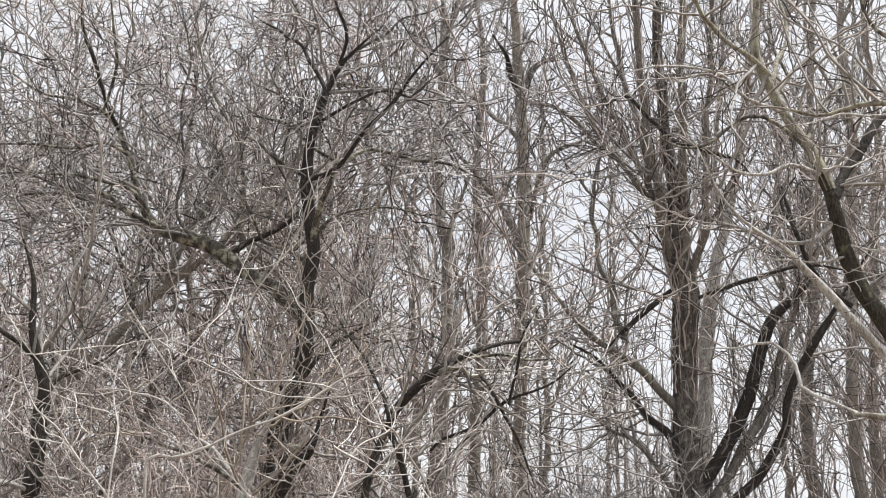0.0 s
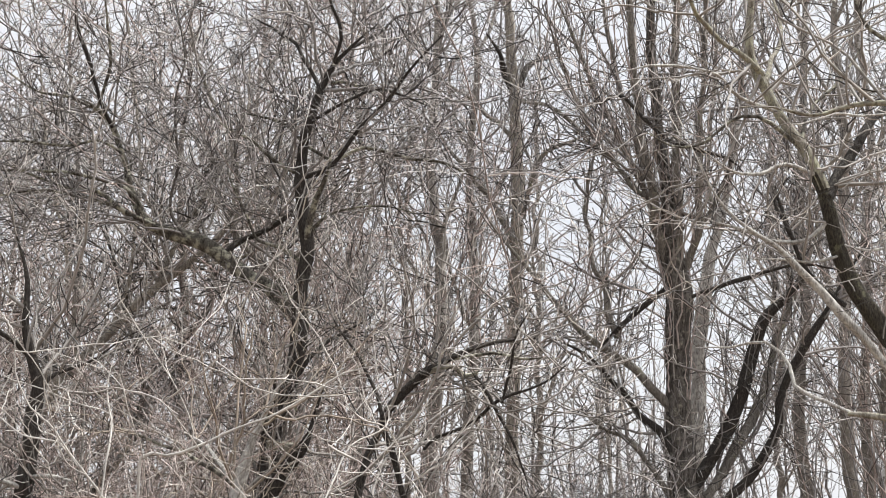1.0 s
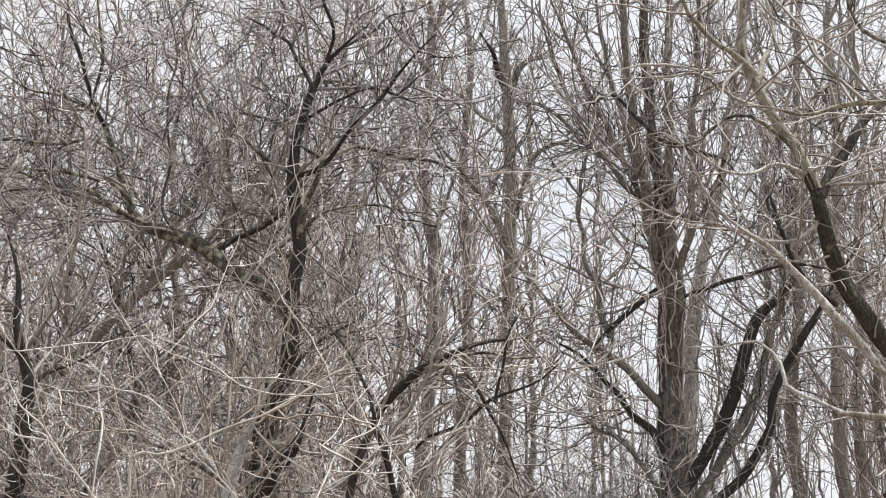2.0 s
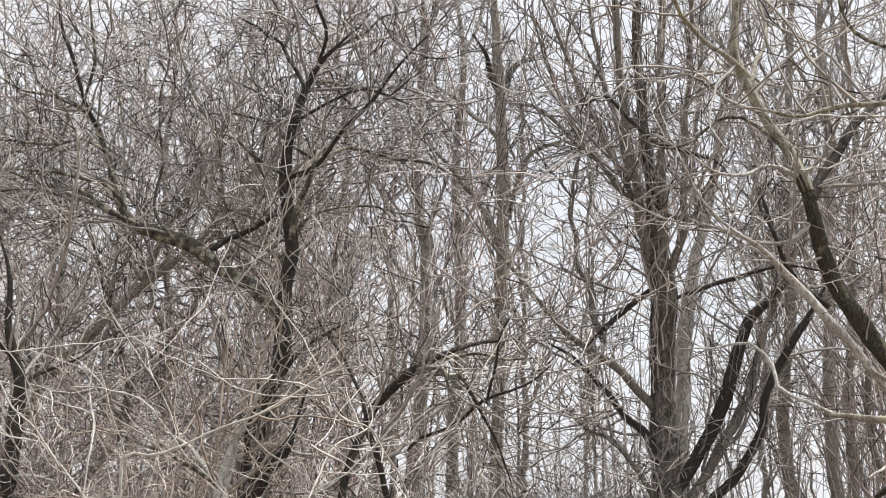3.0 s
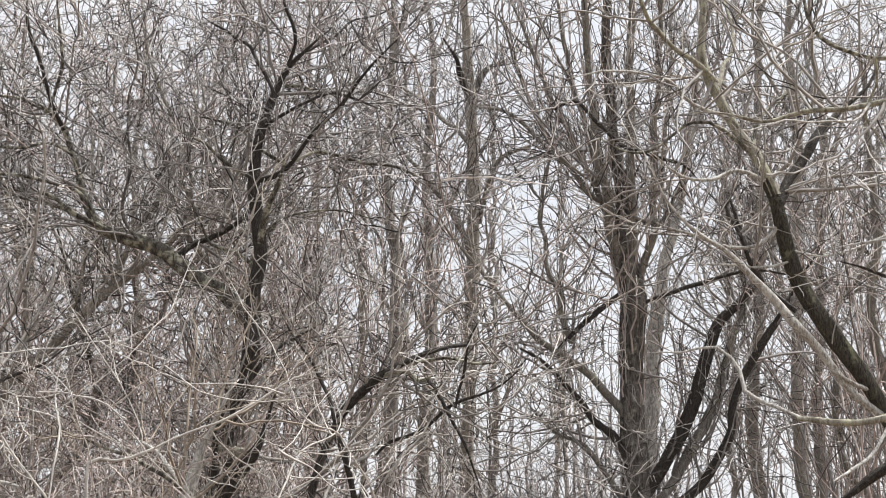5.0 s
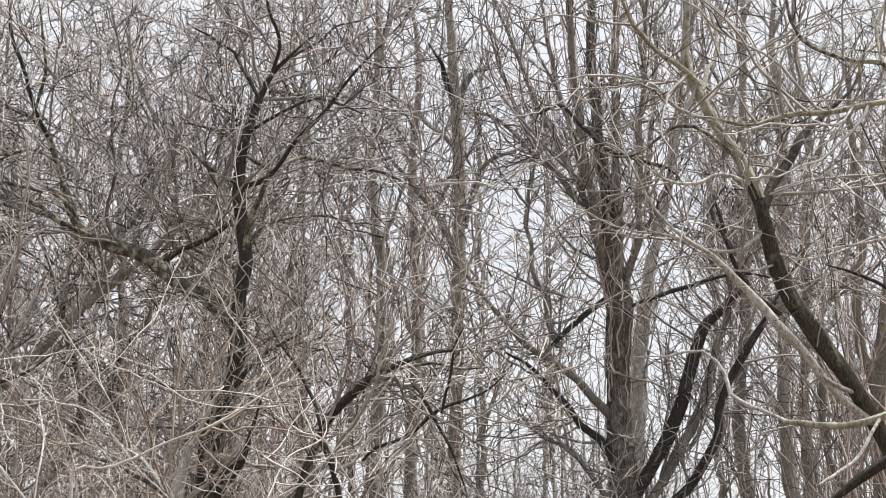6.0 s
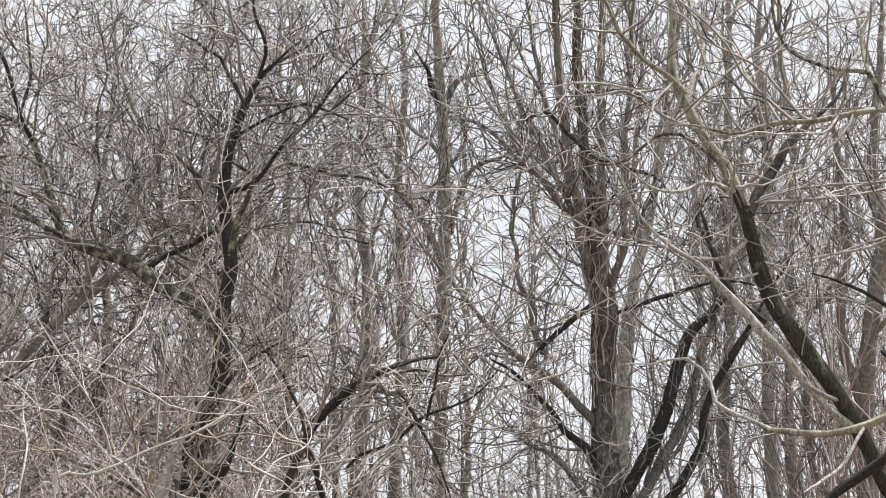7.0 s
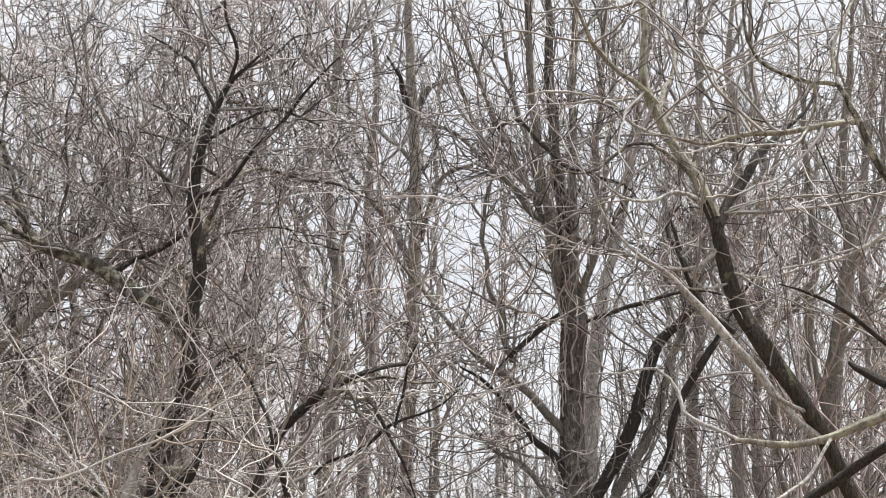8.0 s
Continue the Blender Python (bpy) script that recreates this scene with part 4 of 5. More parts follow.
tree = thing("bare_tree", -1.39, 24, "grey trunk rising straight out of the thicket", "tree", "straight trunks behind the thicket")
lines = [limb_of(tree, "trunk", BARK_FAR, [(-1.39, 24, -0.12, 0.091), (-1.37, 24, 1.06, 0.063), (-1.32, 24, 2.74, 0.057), (-1.31, 24, 4.28, 0.055), (-1.5, 24, 5.84, 0.049), (-1.31, 24, 7.44, 0.041), (-1.48, 24, 9.29, 0.030), (-1.46, 24, 10.97, 0.013)], 14)]
lines.append(limb_of(tree, "limb", BARK_FAR, [(-1.31, 24, 4.28, 0.019), (-1.51, 24.29, 5, 0.017), (-2.08, 24.58, 6.25, 0.014), (-2, 24.88, 7.87, 0.005)]))
lines.append(limb_of(tree, "limb", BARK_FAR, [(-1.5, 24, 5.84, 0.019), (-1.18, 23.89, 6.52, 0.016), (-1.05, 23.78, 7.69, 0.013), (-0.66, 23.67, 9.18, 0.005)]))
lines.append(limb_of(tree, "limb", BARK_FAR, [(-1.31, 24, 7.44, 0.019), (-1.55, 24.15, 8.2, 0.017), (-2.02, 24.3, 9.49, 0.013), (-1.88, 24.45, 11.15, 0.005)]))
lines.append(limb_of(tree, "limb", BARK_FAR, [(-1.48, 24, 9.29, 0.019), (-1.28, 23.67, 9.9, 0.016), (-0.72, 23.34, 11.02, 0.013), (-0.42, 23.01, 12.44, 0.005)]))
lines.append(limb_of(tree, "limb", BARK_FAR, [(-1.31, 24, 4.28, 0.019), (-1.57, 23.96, 4.95, 0.016), (-2.16, 23.93, 6.13, 0.013), (-1.84, 23.89, 7.62, 0.005)]))
twigs(tree, lines, TWIG_RED, 5, 5, 3, up=0.15, single=False)

tree = thing("bare_tree", -3.78, 22, "brown-grey trunk wrapped in twigs", "tree", "straight trunks behind the thicket")
lines = [limb_of(tree, "trunk", BARK_FAR, [(-3.78, 22, -0.12, 0.090), (-3.83, 22, 1.11, 0.062), (-4.02, 22, 2.65, 0.056), (-3.93, 22, 4.05, 0.054), (-4.03, 22, 5.49, 0.048), (-4.07, 22, 6.96, 0.040), (-3.98, 22, 8.65, 0.030), (-4.1, 22, 10.19, 0.013)], 14)]
lines.append(limb_of(tree, "limb", BARK_FAR, [(-3.93, 22, 4.05, 0.019), (-4.24, 22.12, 4.69, 0.016), (-4.33, 22.24, 5.81, 0.013), (-4.71, 22.36, 7.23, 0.005)]))
lines.append(limb_of(tree, "limb", BARK_FAR, [(-4.03, 22, 5.49, 0.019), (-3.92, 22.09, 6.14, 0.016), (-3.74, 22.17, 7.28, 0.013), (-3.7, 22.26, 8.73, 0.005)]))
lines.append(limb_of(tree, "limb", BARK_FAR, [(-4.07, 22, 6.96, 0.019), (-4.43, 22.2, 7.67, 0.016), (-4.56, 22.41, 8.88, 0.013), (-4.86, 22.61, 10.43, 0.005)]))
lines.append(limb_of(tree, "limb", BARK_FAR, [(-3.98, 22, 8.65, 0.019), (-3.74, 21.77, 9.24, 0.016), (-3.22, 21.54, 10.3, 0.012), (-2.81, 21.31, 11.64, 0.005)]))
lines.append(limb_of(tree, "limb", BARK_FAR, [(-3.93, 22, 4.05, 0.019), (-4.19, 21.93, 4.67, 0.016), (-4.34, 21.87, 5.74, 0.013), (-4.75, 21.8, 7.09, 0.005)]))
twigs(tree, lines, TWIG_RED, 5, 5, 3, up=0.15, single=False)

tree = thing("bare_tree", 6.27, 24.06, "straight grey trunk in the lighter wood", "tree", "straight trunks behind the thicket")
lines = [limb_of(tree, "trunk", BARK_FAR, [(6.27, 24.06, -0.12, 0.152), (6.25, 24.06, 1.43, 0.105), (6.16, 24.06, 3.14, 0.096), (6.34, 24.06, 4.7, 0.091), (6.32, 24.06, 6.3, 0.082), (6.44, 24.06, 7.95, 0.068), (6.54, 24.06, 9.84, 0.050), (6.6, 24.06, 11.57, 0.022)], 14)]
lines.append(limb_of(tree, "limb", BARK_FAR, [(6.34, 24.06, 4.7, 0.032), (6.12, 24.13, 5.41, 0.027), (5.8, 24.21, 6.63, 0.022), (6, 24.28, 8.21, 0.008)]))
lines.append(limb_of(tree, "limb", BARK_FAR, [(6.32, 24.06, 6.3, 0.032), (6.51, 23.74, 6.95, 0.027), (6.59, 23.43, 8.09, 0.021), (6.97, 23.11, 9.54, 0.008)]))
lines.append(limb_of(tree, "limb", BARK_FAR, [(6.44, 24.06, 7.95, 0.032), (6.25, 24.28, 8.74, 0.028), (5.82, 24.5, 10.08, 0.022), (5.99, 24.73, 11.83, 0.008)]))
lines.append(limb_of(tree, "limb", BARK_FAR, [(6.54, 24.06, 9.84, 0.032), (6.71, 24, 10.58, 0.027), (7.23, 23.95, 11.88, 0.022), (7.16, 23.89, 13.51, 0.008)]))
lines.append(limb_of(tree, "limb", BARK_FAR, [(6.34, 24.06, 4.7, 0.032), (6.02, 23.89, 5.37, 0.027), (5.78, 23.72, 6.53, 0.022), (5.63, 23.55, 8, 0.008)]))
twigs(tree, lines, TWIG_FAR, 3, 5, 3, up=0.15, single=False)

tree = thing("bare_tree", 6.45, 22.06, "straight grey trunk in the lighter wood", "tree", "straight trunks behind the thicket")
lines = [limb_of(tree, "trunk", BARK_FAR, [(6.45, 22.06, -0.12, 0.155), (6.43, 22.06, 1.45, 0.107), (6.37, 22.06, 3.02, 0.098), (6.42, 22.06, 4.45, 0.093), (6.47, 22.06, 5.93, 0.084), (6.56, 22.06, 7.43, 0.070), (6.48, 22.06, 9.17, 0.051), (6.71, 22.06, 10.77, 0.022)], 14)]
lines.append(limb_of(tree, "limb", BARK_FAR, [(6.42, 22.06, 4.45, 0.033), (6.09, 21.87, 5.06, 0.028), (5.8, 21.69, 6.12, 0.022), (5.42, 21.5, 7.45, 0.008)]))
lines.append(limb_of(tree, "limb", BARK_FAR, [(6.47, 22.06, 5.93, 0.033), (6.85, 22.16, 6.61, 0.028), (7.37, 22.26, 7.79, 0.023), (7.7, 22.36, 9.3, 0.008)]))
lines.append(limb_of(tree, "limb", BARK_FAR, [(6.56, 22.06, 7.43, 0.033), (6.2, 21.76, 8.01, 0.027), (5.71, 21.45, 9.04, 0.022), (5.9, 21.15, 10.37, 0.008)]))
lines.append(limb_of(tree, "limb", BARK_FAR, [(6.48, 22.06, 9.17, 0.033), (6.69, 21.89, 9.8, 0.028), (6.93, 21.72, 10.93, 0.022), (6.99, 21.55, 12.37, 0.008)]))
lines.append(limb_of(tree, "limb", BARK_FAR, [(6.42, 22.06, 4.45, 0.033), (6.16, 21.93, 5.07, 0.028), (5.96, 21.8, 6.14, 0.022), (5.58, 21.66, 7.5, 0.008)]))
twigs(tree, lines, TWIG_FAR, 3, 5, 3, up=0.15, single=False)

tree = thing("bare_tree", 7.93, 26.06, "straight grey trunk in the lighter wood", "tree", "straight trunks behind the thicket")
lines = [limb_of(tree, "trunk", BARK_FAR, [(7.93, 26.06, -0.12, 0.146), (7.92, 26.06, 1.41, 0.101), (7.89, 26.06, 3.28, 0.092), (8.03, 26.06, 4.97, 0.088), (8.09, 26.06, 6.71, 0.079), (8.27, 26.06, 8.5, 0.066), (8.09, 26.06, 10.55, 0.048), (8.21, 26.06, 12.44, 0.021)], 14)]
lines.append(limb_of(tree, "limb", BARK_FAR, [(8.03, 26.06, 4.97, 0.031), (7.74, 25.9, 5.7, 0.026), (7.43, 25.73, 6.97, 0.021), (6.98, 25.57, 8.57, 0.008)]))
lines.append(limb_of(tree, "limb", BARK_FAR, [(8.09, 26.06, 6.71, 0.031), (8.41, 26.21, 7.53, 0.027), (8.75, 26.36, 8.93, 0.021), (9.82, 26.52, 10.75, 0.008)]))
lines.append(limb_of(tree, "limb", BARK_FAR, [(8.27, 26.06, 8.5, 0.031), (8.1, 26.12, 9.31, 0.026), (7.96, 26.18, 10.71, 0.021), (7.83, 26.24, 12.5, 0.008)]))
lines.append(limb_of(tree, "limb", BARK_FAR, [(8.09, 26.06, 10.55, 0.031), (8.46, 26.33, 11.48, 0.027), (8.87, 26.6, 13.04, 0.022), (9.52, 26.86, 15.05, 0.008)]))
lines.append(limb_of(tree, "limb", BARK_FAR, [(8.03, 26.06, 4.97, 0.031), (7.74, 26.19, 5.75, 0.026), (7.79, 26.32, 7.09, 0.021), (7.51, 26.46, 8.82, 0.008)]))
twigs(tree, lines, TWIG_FAR, 3, 5, 3, up=0.15, single=False)

tree = thing("bare_tree", 9.5, 25.06, "straight grey trunk in the lighter wood", "tree", "straight trunks behind the thicket")
lines = [limb_of(tree, "trunk", BARK_FAR, [(9.5, 25.06, -0.12, 0.153), (9.54, 25.06, 1.42, 0.105), (9.68, 25.06, 3.22, 0.096), (9.79, 25.06, 4.87, 0.092), (9.69, 25.06, 6.55, 0.082), (9.89, 25.06, 8.27, 0.069), (10.16, 25.06, 10.27, 0.050), (9.9, 25.06, 12.09, 0.022)], 14)]
lines.append(limb_of(tree, "limb", BARK_FAR, [(9.79, 25.06, 4.87, 0.032), (9.5, 24.92, 5.57, 0.027), (9.37, 24.78, 6.81, 0.022), (8.7, 24.65, 8.36, 0.008)]))
lines.append(limb_of(tree, "limb", BARK_FAR, [(9.69, 25.06, 6.55, 0.032), (10.05, 24.94, 7.28, 0.027), (10.39, 24.82, 8.55, 0.022), (10.1, 24.71, 10.15, 0.008)]))
lines.append(limb_of(tree, "limb", BARK_FAR, [(9.89, 25.06, 8.27, 0.032), (9.66, 24.81, 8.97, 0.027), (9.22, 24.55, 10.19, 0.022), (8.57, 24.3, 11.74, 0.008)]))
lines.append(limb_of(tree, "limb", BARK_FAR, [(10.16, 25.06, 10.27, 0.032), (10.36, 24.89, 11.01, 0.027), (10.93, 24.71, 12.32, 0.022), (10.96, 24.54, 13.98, 0.008)]))
lines.append(limb_of(tree, "limb", BARK_FAR, [(9.79, 25.06, 4.87, 0.032), (9.65, 25.13, 5.61, 0.028), (9.18, 25.2, 6.89, 0.022), (9.42, 25.27, 8.54, 0.008)]))
twigs(tree, lines, TWIG_FAR, 3, 5, 3, up=0.15, single=False)

tree = thing("bare_tree", -6.26, 25, "brown-grey trunk wrapped in twigs", "tree", "straight trunks behind the thicket")
lines = [limb_of(tree, "trunk", BARK_FAR, [(-6.26, 25, -0.12, 0.087), (-6.25, 25, 1.04, 0.060), (-6.24, 25, 2.79, 0.055), (-6.37, 25, 4.39, 0.052), (-6.37, 25, 6.02, 0.047), (-6.51, 25, 7.69, 0.039), (-6.74, 25, 9.61, 0.029), (-6.7, 25, 11.36, 0.012)], 14)]
lines.append(limb_of(tree, "limb", BARK_FAR, [(-6.37, 25, 4.39, 0.019), (-6.77, 25.15, 5.12, 0.015), (-7.19, 25.31, 6.39, 0.013), (-7.97, 25.46, 8.01, 0.005)]))
lines.append(limb_of(tree, "limb", BARK_FAR, [(-6.37, 25, 6.02, 0.019), (-6.21, 24.86, 6.72, 0.015), (-5.87, 24.73, 7.93, 0.012), (-5.32, 24.59, 9.48, 0.004)]))
lines.append(limb_of(tree, "limb", BARK_FAR, [(-6.51, 25, 7.69, 0.019), (-6.81, 24.9, 8.4, 0.015), (-7.2, 24.79, 9.65, 0.012), (-7.59, 24.69, 11.24, 0.005)]))
lines.append(limb_of(tree, "limb", BARK_FAR, [(-6.74, 25, 9.61, 0.019), (-6.48, 25.2, 10.44, 0.016), (-6.18, 25.4, 11.86, 0.013), (-6.15, 25.61, 13.67, 0.005)]))
lines.append(limb_of(tree, "limb", BARK_FAR, [(-6.37, 25, 4.39, 0.019), (-6.74, 25.31, 5.14, 0.016), (-7.34, 25.61, 6.44, 0.013), (-7.43, 25.92, 8.13, 0.005)]))
twigs(tree, lines, TWIG_RED, 5, 5, 3, up=0.15, single=False)

tree = thing("bare_tree", -3.2, 27, "brown-grey trunk wrapped in twigs", "tree", "straight trunks behind the thicket")
lines = [limb_of(tree, "trunk", BARK_FAR, [(-3.2, 27, -0.12, 0.086), (-3.22, 27, 0.99, 0.060), (-3.29, 27, 2.89, 0.055), (-3.29, 27, 4.61, 0.052), (-3.39, 27, 6.37, 0.046), (-3.6, 27, 8.17, 0.039), (-3.46, 27, 10.25, 0.029), (-3.35, 27, 12.14, 0.012)], 14)]
lines.append(limb_of(tree, "limb", BARK_FAR, [(-3.29, 27, 4.61, 0.018), (-3.57, 26.72, 5.34, 0.015), (-4, 26.45, 6.6, 0.012), (-4.01, 26.17, 8.19, 0.004)]))
lines.append(limb_of(tree, "limb", BARK_FAR, [(-3.39, 27, 6.37, 0.018), (-3.13, 26.71, 7.1, 0.015), (-2.57, 26.43, 8.37, 0.012), (-2.96, 26.14, 9.98, 0.004)]))
lines.append(limb_of(tree, "limb", BARK_FAR, [(-3.6, 27, 8.17, 0.018), (-4, 27.17, 9.02, 0.015), (-4.63, 27.35, 10.48, 0.012), (-5.22, 27.52, 12.35, 0.005)]))
lines.append(limb_of(tree, "limb", BARK_FAR, [(-3.46, 27, 10.25, 0.018), (-3.27, 27, 11.07, 0.015), (-3.08, 26.99, 12.5, 0.012), (-2.17, 26.99, 14.32, 0.005)]))
lines.append(limb_of(tree, "limb", BARK_FAR, [(-3.29, 27, 4.61, 0.018), (-3.55, 26.95, 5.37, 0.015), (-3.83, 26.9, 6.69, 0.012), (-4.1, 26.85, 8.36, 0.004)]))
twigs(tree, lines, TWIG_RED, 5, 5, 3, up=0.15, single=False)

tree = thing("bare_tree", 7.21, 20.06, "forked grey tree standing beyond the leaning one", "tree")
lines = [limb_of(tree, "trunk", BARK_GREY, [(7.21, 20.06, -0.12, 0.204), (7.2, 20.06, 1.54, 0.141), (7.17, 20.06, 2.58, 0.127), (7.21, 20.06, 3.14, 0.134), (7.33, 20.06, 4.05, 0.120), (7.51, 20.06, 5.05, 0.106), (7.63, 20.06, 5.65, 0.092), (7.56, 20.06, 6.76, 0.070), (7.72, 20.06, 8.09, 0.053), (7.88, 20.06, 9.44, 0.021)], 14)]
lines.append(limb_of(tree, "limb", BARK_GREY, [(7.19, 20.06, 3.06, 0.077), (7, 20.11, 3.89, 0.071), (6.99, 20.16, 4.56, 0.064), (7.16, 20.22, 5.5, 0.057), (7.11, 20.27, 6.81, 0.043), (7.11, 20.32, 8.16, 0.019)]))
lines.append(limb_of(tree, "limb", BARK_GREY, [(7.51, 20.06, 5.05, 0.063), (7.99, 20.19, 5.94, 0.057), (8.28, 20.32, 7.02, 0.046), (8.51, 20.45, 8.5, 0.036), (8.81, 20.58, 9.67, 0.015)]))
lines.append(limb_of(tree, "limb", BARK_GREY, [(7.33, 20.06, 4.05, 0.042), (7.67, 19.77, 4.51, 0.038), (8.01, 19.48, 5.13, 0.031), (8.1, 19.2, 5.73, 0.014)]))
twigs(tree, lines, TWIG_FAR, 4, 5, 3, up=0.25)


# ---- slim trees of the wood behind ----
def slim_tree(label, height, girth, boughs, skin):
    tree = thing("slim_tree", 0, 0, label, "tree", "slim trees of the wood")
    ctrl = [(rng.normal() * 0.10 * h, rng.normal() * 0.10 * h, h * height - 0.1, girth * (1 - 0.8 * h)) for h in np.linspace(0, 1, 7)]
    data, line = wood(ctrl, 7, 0.035)
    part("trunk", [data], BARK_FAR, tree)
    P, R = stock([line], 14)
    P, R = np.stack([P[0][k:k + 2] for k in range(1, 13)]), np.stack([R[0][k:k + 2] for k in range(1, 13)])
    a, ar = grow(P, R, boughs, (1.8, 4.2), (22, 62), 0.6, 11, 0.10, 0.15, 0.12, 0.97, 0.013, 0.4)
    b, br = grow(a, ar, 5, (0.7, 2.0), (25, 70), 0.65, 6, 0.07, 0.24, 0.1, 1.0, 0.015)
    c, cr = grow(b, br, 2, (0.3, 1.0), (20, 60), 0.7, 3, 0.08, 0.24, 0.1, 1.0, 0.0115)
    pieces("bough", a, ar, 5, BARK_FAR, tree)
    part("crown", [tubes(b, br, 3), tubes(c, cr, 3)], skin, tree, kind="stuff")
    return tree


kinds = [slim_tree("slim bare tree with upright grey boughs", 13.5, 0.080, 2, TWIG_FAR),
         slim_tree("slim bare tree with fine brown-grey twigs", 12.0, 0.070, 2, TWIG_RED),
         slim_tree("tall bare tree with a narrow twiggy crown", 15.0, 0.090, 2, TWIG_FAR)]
spots = []
for k in range(600):
    y = rng.uniform(24, 62)
    x = rng.uniform(-0.50, 0.52) * y
    if all((x - u) ** 2 + (y - v) ** 2 > 2.2 ** 2 for u, v in spots) and (rng.random() < 0.45 or x / y < -0.02):
        spots.append((x, y))
    if len(spots) == 26:
        break
for k, (x, y) in enumerate(spots):
    m = Matrix.Translation((x, y, 0)) @ Matrix.Rotation(rng.uniform(0, 6.28), 4, "Z") @ Matrix.Rotation(rng.normal() * 0.03, 4, "X")
    if k < 3:
        kinds[k].matrix_basis = m
    else:
        copy_thing(kinds[k % 3], m)


# ---- crooked young trees between the large ones ----
def crooked_tree(label, height, girth, skin, wood_skin):
    tree = thing("young_tree", 0, 0, label, "tree", "crooked young trees of the wood")
    x = y = 0.0
    ctrl = []
    for h in np.linspace(0, 1, 9):
        ctrl.append((x, y, h * height - 0.1, girth * (1 - 0.82 * h)))
        x, y = x + rng.normal() * 0.045 * height, y + rng.normal() * 0.03 * height
    data, line = wood(ctrl, 9, 0.025)
    part("trunk", [data], wood_skin, tree)
    lines = [line]
    for k in range(9):
        at = line[int(len(line) * rng.uniform(0.14, 0.85))]
        d, q, r = np.array([rng.choice((-1, 1)) * rng.uniform(0.5, 1.0), rng.normal() * 0.5, rng.uniform(0.35, 1.1)]), at[:3].copy(), at[3] * 0.62
        d, size = d / np.linalg.norm(d), rng.uniform(1.1, 2.6)
        limb = []
        for m in range(6):
            limb.append((*q, max(r * (1 - 0.15 * m), 0.006)))
            d = d + rng.normal(size=3) * 0.30
            d = d / np.linalg.norm(d)
            q = q + d * size / 5
        lines.append(limb_of(tree, "limb", wood_skin, limb, 7))
    twigs(tree, lines, skin, 4, 4, 3, up=0.08, fine=1.1)
    return tree


young = [crooked_tree("crooked dark young tree with spreading limbs", 7.0, 0.065, TWIG_DARK, BARK_STEM),
         crooked_tree("crooked grey young tree with many forks", 8.5, 0.075, TWIG_GREY, BARK_GREY)]
for k, (x, y, turn, size) in enumerate([(-3.2, 20.5, 0.3, 1.1), (8.4, 22.5, 0.1, 1.1), (-4.4, 19.0, 4.1, 1.0),
                                       (-2.3, 18.6, 2.7, 0.95), (-6.0, 17.8, 1.9, 1.0), (-7.2, 20.0, 2.2, 1.15)]):
    m = Matrix.Translation((x, y, 0)) @ Matrix.Rotation(turn, 4, "Z")
    ob = young[k] if k < 2 else copy_thing(young[k % 2], m)
    ob.matrix_basis = m @ Matrix.Scale(size, 4)


# ---- the thicket ----
def shrub(label, canes, tall, skin, fine, buds, lean=0.55, name="shrub", group="shrubs of the thicket", cat="shrub", side=6, fork=3):
    """Many arching canes from one root, with branched twigs."""
    bush = thing(name, 0, 0, label, cat, group)
    root = rng.normal(size=(canes, 2)) * (0.22 if lean > 0.3 else 0.75)
    d = unit(np.column_stack([rng.normal(size=(canes, 2)) * lean, np.ones(canes)]))
    size = rng.uniform(0.55, 1.0, canes) * tall
    p, line, n = np.column_stack([root, np.full(canes, -0.06)]), [], 13
    for k in range(n):
        line.append(p)
        d = unit(d + rng.normal(size=(canes, 3)) * (0.30 if lean > 0.3 else 0.17) + np.column_stack([d[:, :2] * 0.09, np.full(canes, 0.0)]))
        p = p + d * (size / (n - 1))[:, None]
    a = np.stack(line, 1)
    ar = rng.uniform(0.006, 0.015, canes)[:, None] * np.linspace(1, 0.35, n)
    b, br = grow(a, ar, side, (0.4, 1.7), (30, 90), 0.65, 7, 0.03, 0.27, 0.25, 1.0, 0.0052, 0.5, 0.010)
    c, cr = grow(b, br, fork, (0.12, 0.6), (30, 80), 0.7, 3, 0.02, 0.30, 0.1, 1.0, 0.0043)
    pieces("cane", a, ar, 5, skin, bush)
    part("twig_tangle", [tubes(b, br, 3), tubes(c, cr, 3)], fine, bush, kind="stuff")
    if buds:
        tip = c[rng.integers(0, len(c), buds), -1]
        up = np.stack([tip - (0, 0, 0.006), tip, tip + (0, 0, 0.010)], 1)
        part("bud_scatter", [tubes(up, np.tile((0.003, 0.008, 0.002), (buds, 1)), 3)], BUD, bush, kind="stuff")
    return bush


bushes = [shrub("twiggy red-brown shrub with small pinkish buds", 30, 4.4, TWIG_RED, TWIG_RED, 170),
          shrub("dark grey-brown tangled shrub with bare arching canes", 28, 4.0, TWIG_DARK, TWIG_DARK, 0),
          shrub("shrub with pale bleached canes arching out", 20, 4.6, TWIG_PALE, TWIG_GREY, 60, 0.6),
          shrub("low shrub with straw-brown hanging vines", 28, 2.8, TWIG_STRAW, TWIG_STRAW, 0, 0.6)]


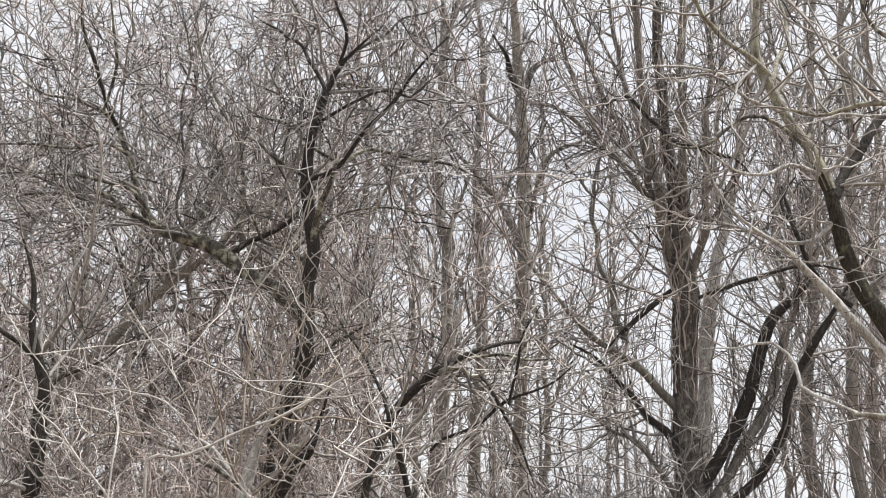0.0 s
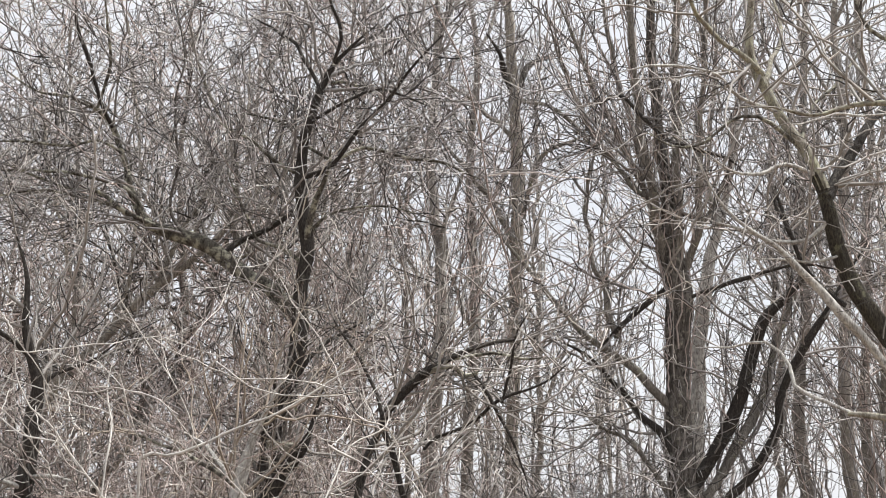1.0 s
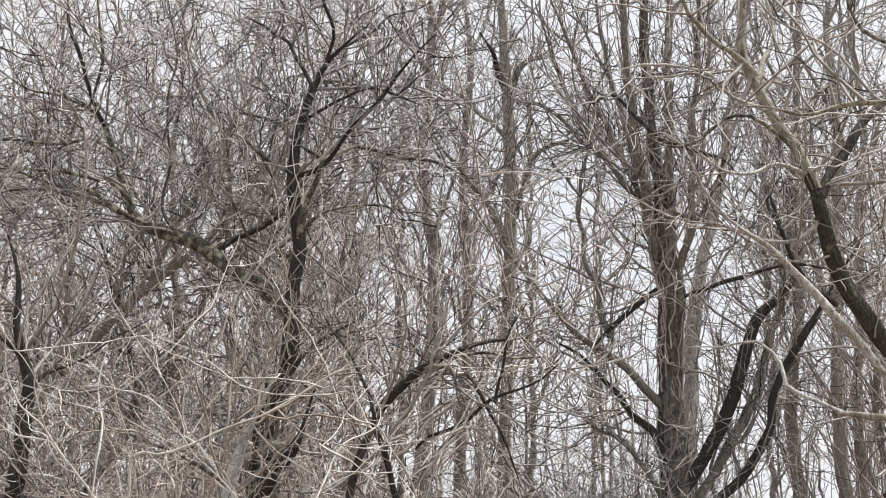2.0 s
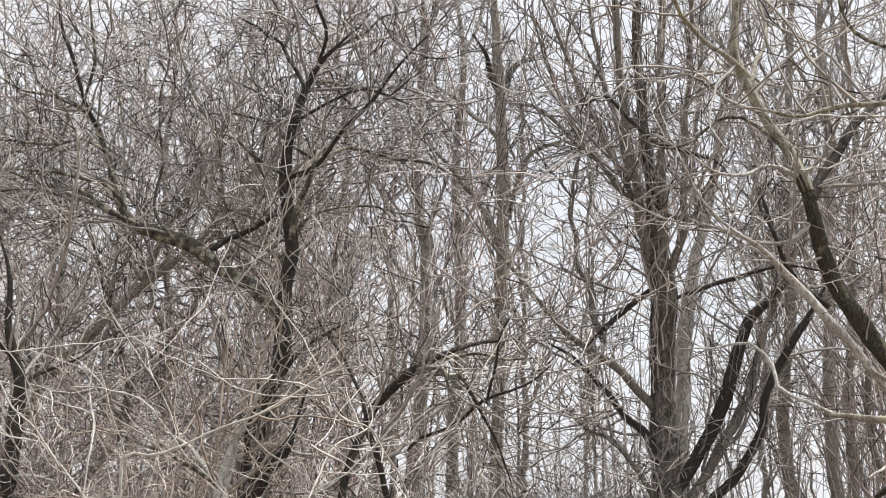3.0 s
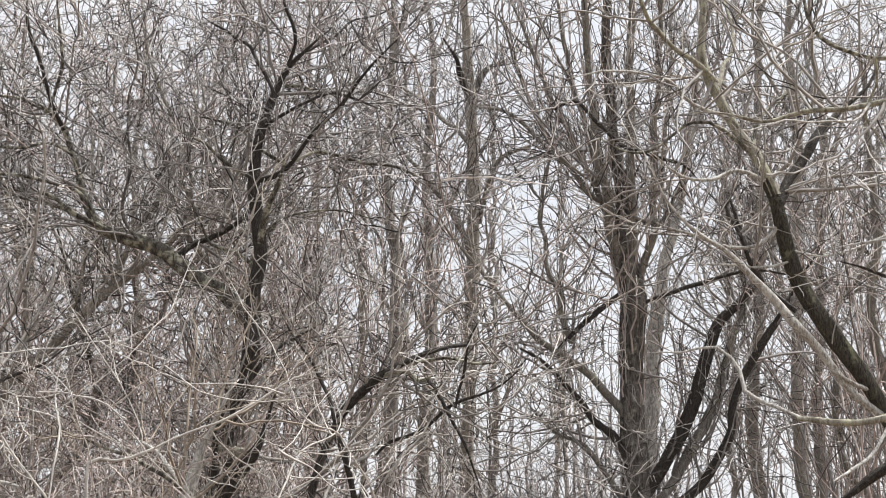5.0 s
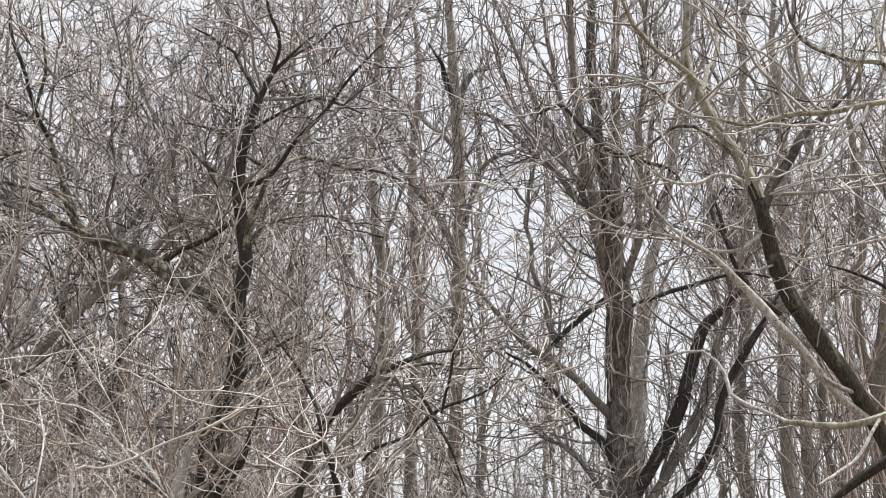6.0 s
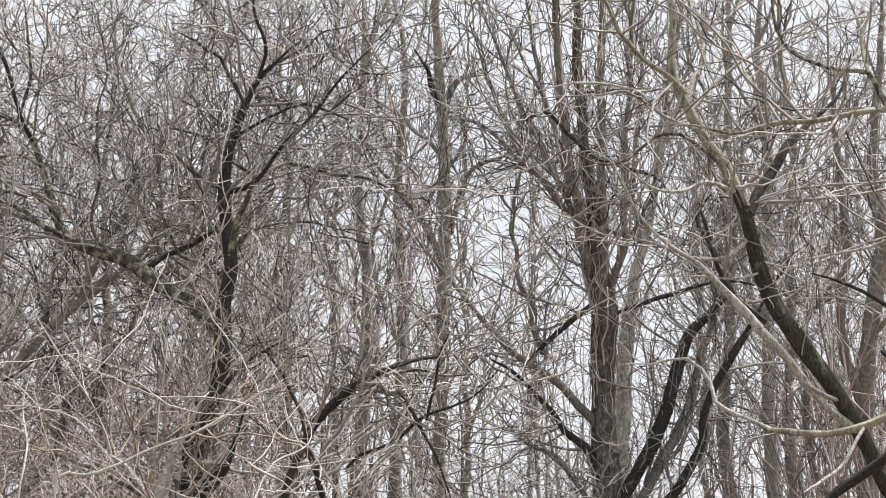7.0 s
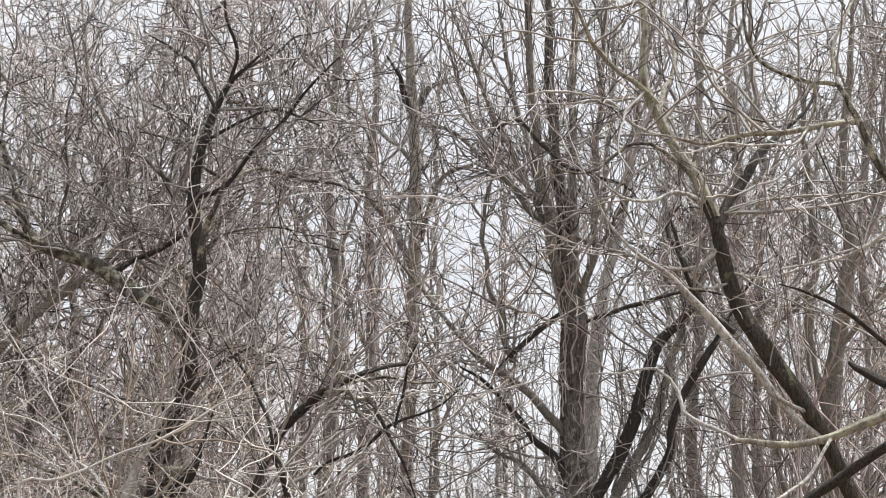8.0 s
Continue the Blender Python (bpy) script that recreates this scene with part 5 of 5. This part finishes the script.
def scatter(kinds, count, gap, depth, sides, size_at, odds):
    """Plants set out at random, at least gap apart: the first ones are moved, the rest copied."""
    spots = []
    for k in range(4000):
        y = rng.uniform(*depth)
        s = rng.uniform(*sides)
        if all((s * y - u) ** 2 + (y - v) ** 2 > gap ** 2 for u, v, _ in spots):
            spots.append((s * y, y, s))
        if len(spots) == count:
            break
    for k, (x, y, s) in enumerate(spots):
        size = size_at(s, y) * rng.uniform(0.85, 1.12)
        ob = kinds[k if k < len(kinds) else int(rng.choice(len(kinds), p=odds))]
        m = Matrix.Translation((x, y, 0)) @ Matrix.Rotation(rng.uniform(0, 6.28), 4, "Z")
        if k >= len(kinds):
            ob = copy_thing(ob, m)
        ob.matrix_basis = m @ Matrix.Scale(size, 4)


def thicket_height(s, y):
    return (0.96 if s < -0.05 else (0.60 if s < 0.12 else 0.42)) * (0.72 if y < 13.6 else 1.0)


scatter(bushes, 47, 0.9, (9.5, 18.5), (-0.40, 0.30), thicket_height, (0.60, 0.27, 0.08, 0.05))

scatter([shrub("dark shrub crowded under the large tree", 28, 3.6, TWIG_DARK, TWIG_DARK, 0)], 9, 0.7, (15.5, 22), (0.08, 0.175), lambda s, y: 0.90, (1.0,))
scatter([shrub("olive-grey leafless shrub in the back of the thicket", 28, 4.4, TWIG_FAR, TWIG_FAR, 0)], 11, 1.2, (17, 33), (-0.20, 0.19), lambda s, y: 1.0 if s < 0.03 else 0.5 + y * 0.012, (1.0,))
clumps = [shrub("tall clump of upright red-brown shoots", 22, 8.0, TWIG_RED, TWIG_RED, 0, 0.17, "sapling_clump", "tall sapling clumps", "sapling", 6, 2),
          shrub("tall clump of upright grey shoots", 20, 9.0, TWIG_DARK, TWIG_DARK, 0, 0.17, "sapling_clump", "tall sapling clumps", "sapling", 6, 2)]
scatter(clumps[:1], 13, 1.1, (16.5, 25), (-0.42, -0.05), lambda s, y: 1.32, (1.0,))
scatter(clumps[1:], 5, 1.0, (19, 27), (0.30, 0.43), lambda s, y: 1.35, (1.0,))
scatter([shrub("tall thin clump of crowded brown shoots", 18, 10.5, TWIG_RED, TWIG_RED, 0, 0.2, "sapling_clump", "tall sapling clumps", "sapling", 7, 2)],
        5, 0.9, (18.5, 24), (0.33, 0.46), lambda s, y: 1.2, (1.0,))

# ---- the far wood ----
far = thing("far_wood", 0, 80, "distant grey bare wood closing the view", "wood", kind="stuff")
M = 220
fx, fy = rng.uniform(-0.6, 0.6, M), rng.uniform(64, 110, M)
fx = fx * fy
hh = np.linspace(-0.05, 1, 10)
tall = rng.uniform(6, 17, M)
sway = np.cumsum(rng.normal(size=(M, 10, 2)) * 0.22, 1)
pts = np.stack([fx[:, None] + sway[:, :, 0], fy[:, None] + sway[:, :, 1], tall[:, None] * hh], -1)
rad = rng.uniform(0.05, 0.13, M)[:, None] * np.linspace(1, 0.25, 10)
a, ar = grow(pts, rad, 9, (1.0, 3.6), (20, 65), 0.5, 6, 0.09, 0.2, 0.05, 1.0, 0.026)
b, br = grow(a, ar, 2, (0.6, 1.8), (15, 50), 0.6, 4, 0.10, 0.2, 0.1, 1.0, 0.020)
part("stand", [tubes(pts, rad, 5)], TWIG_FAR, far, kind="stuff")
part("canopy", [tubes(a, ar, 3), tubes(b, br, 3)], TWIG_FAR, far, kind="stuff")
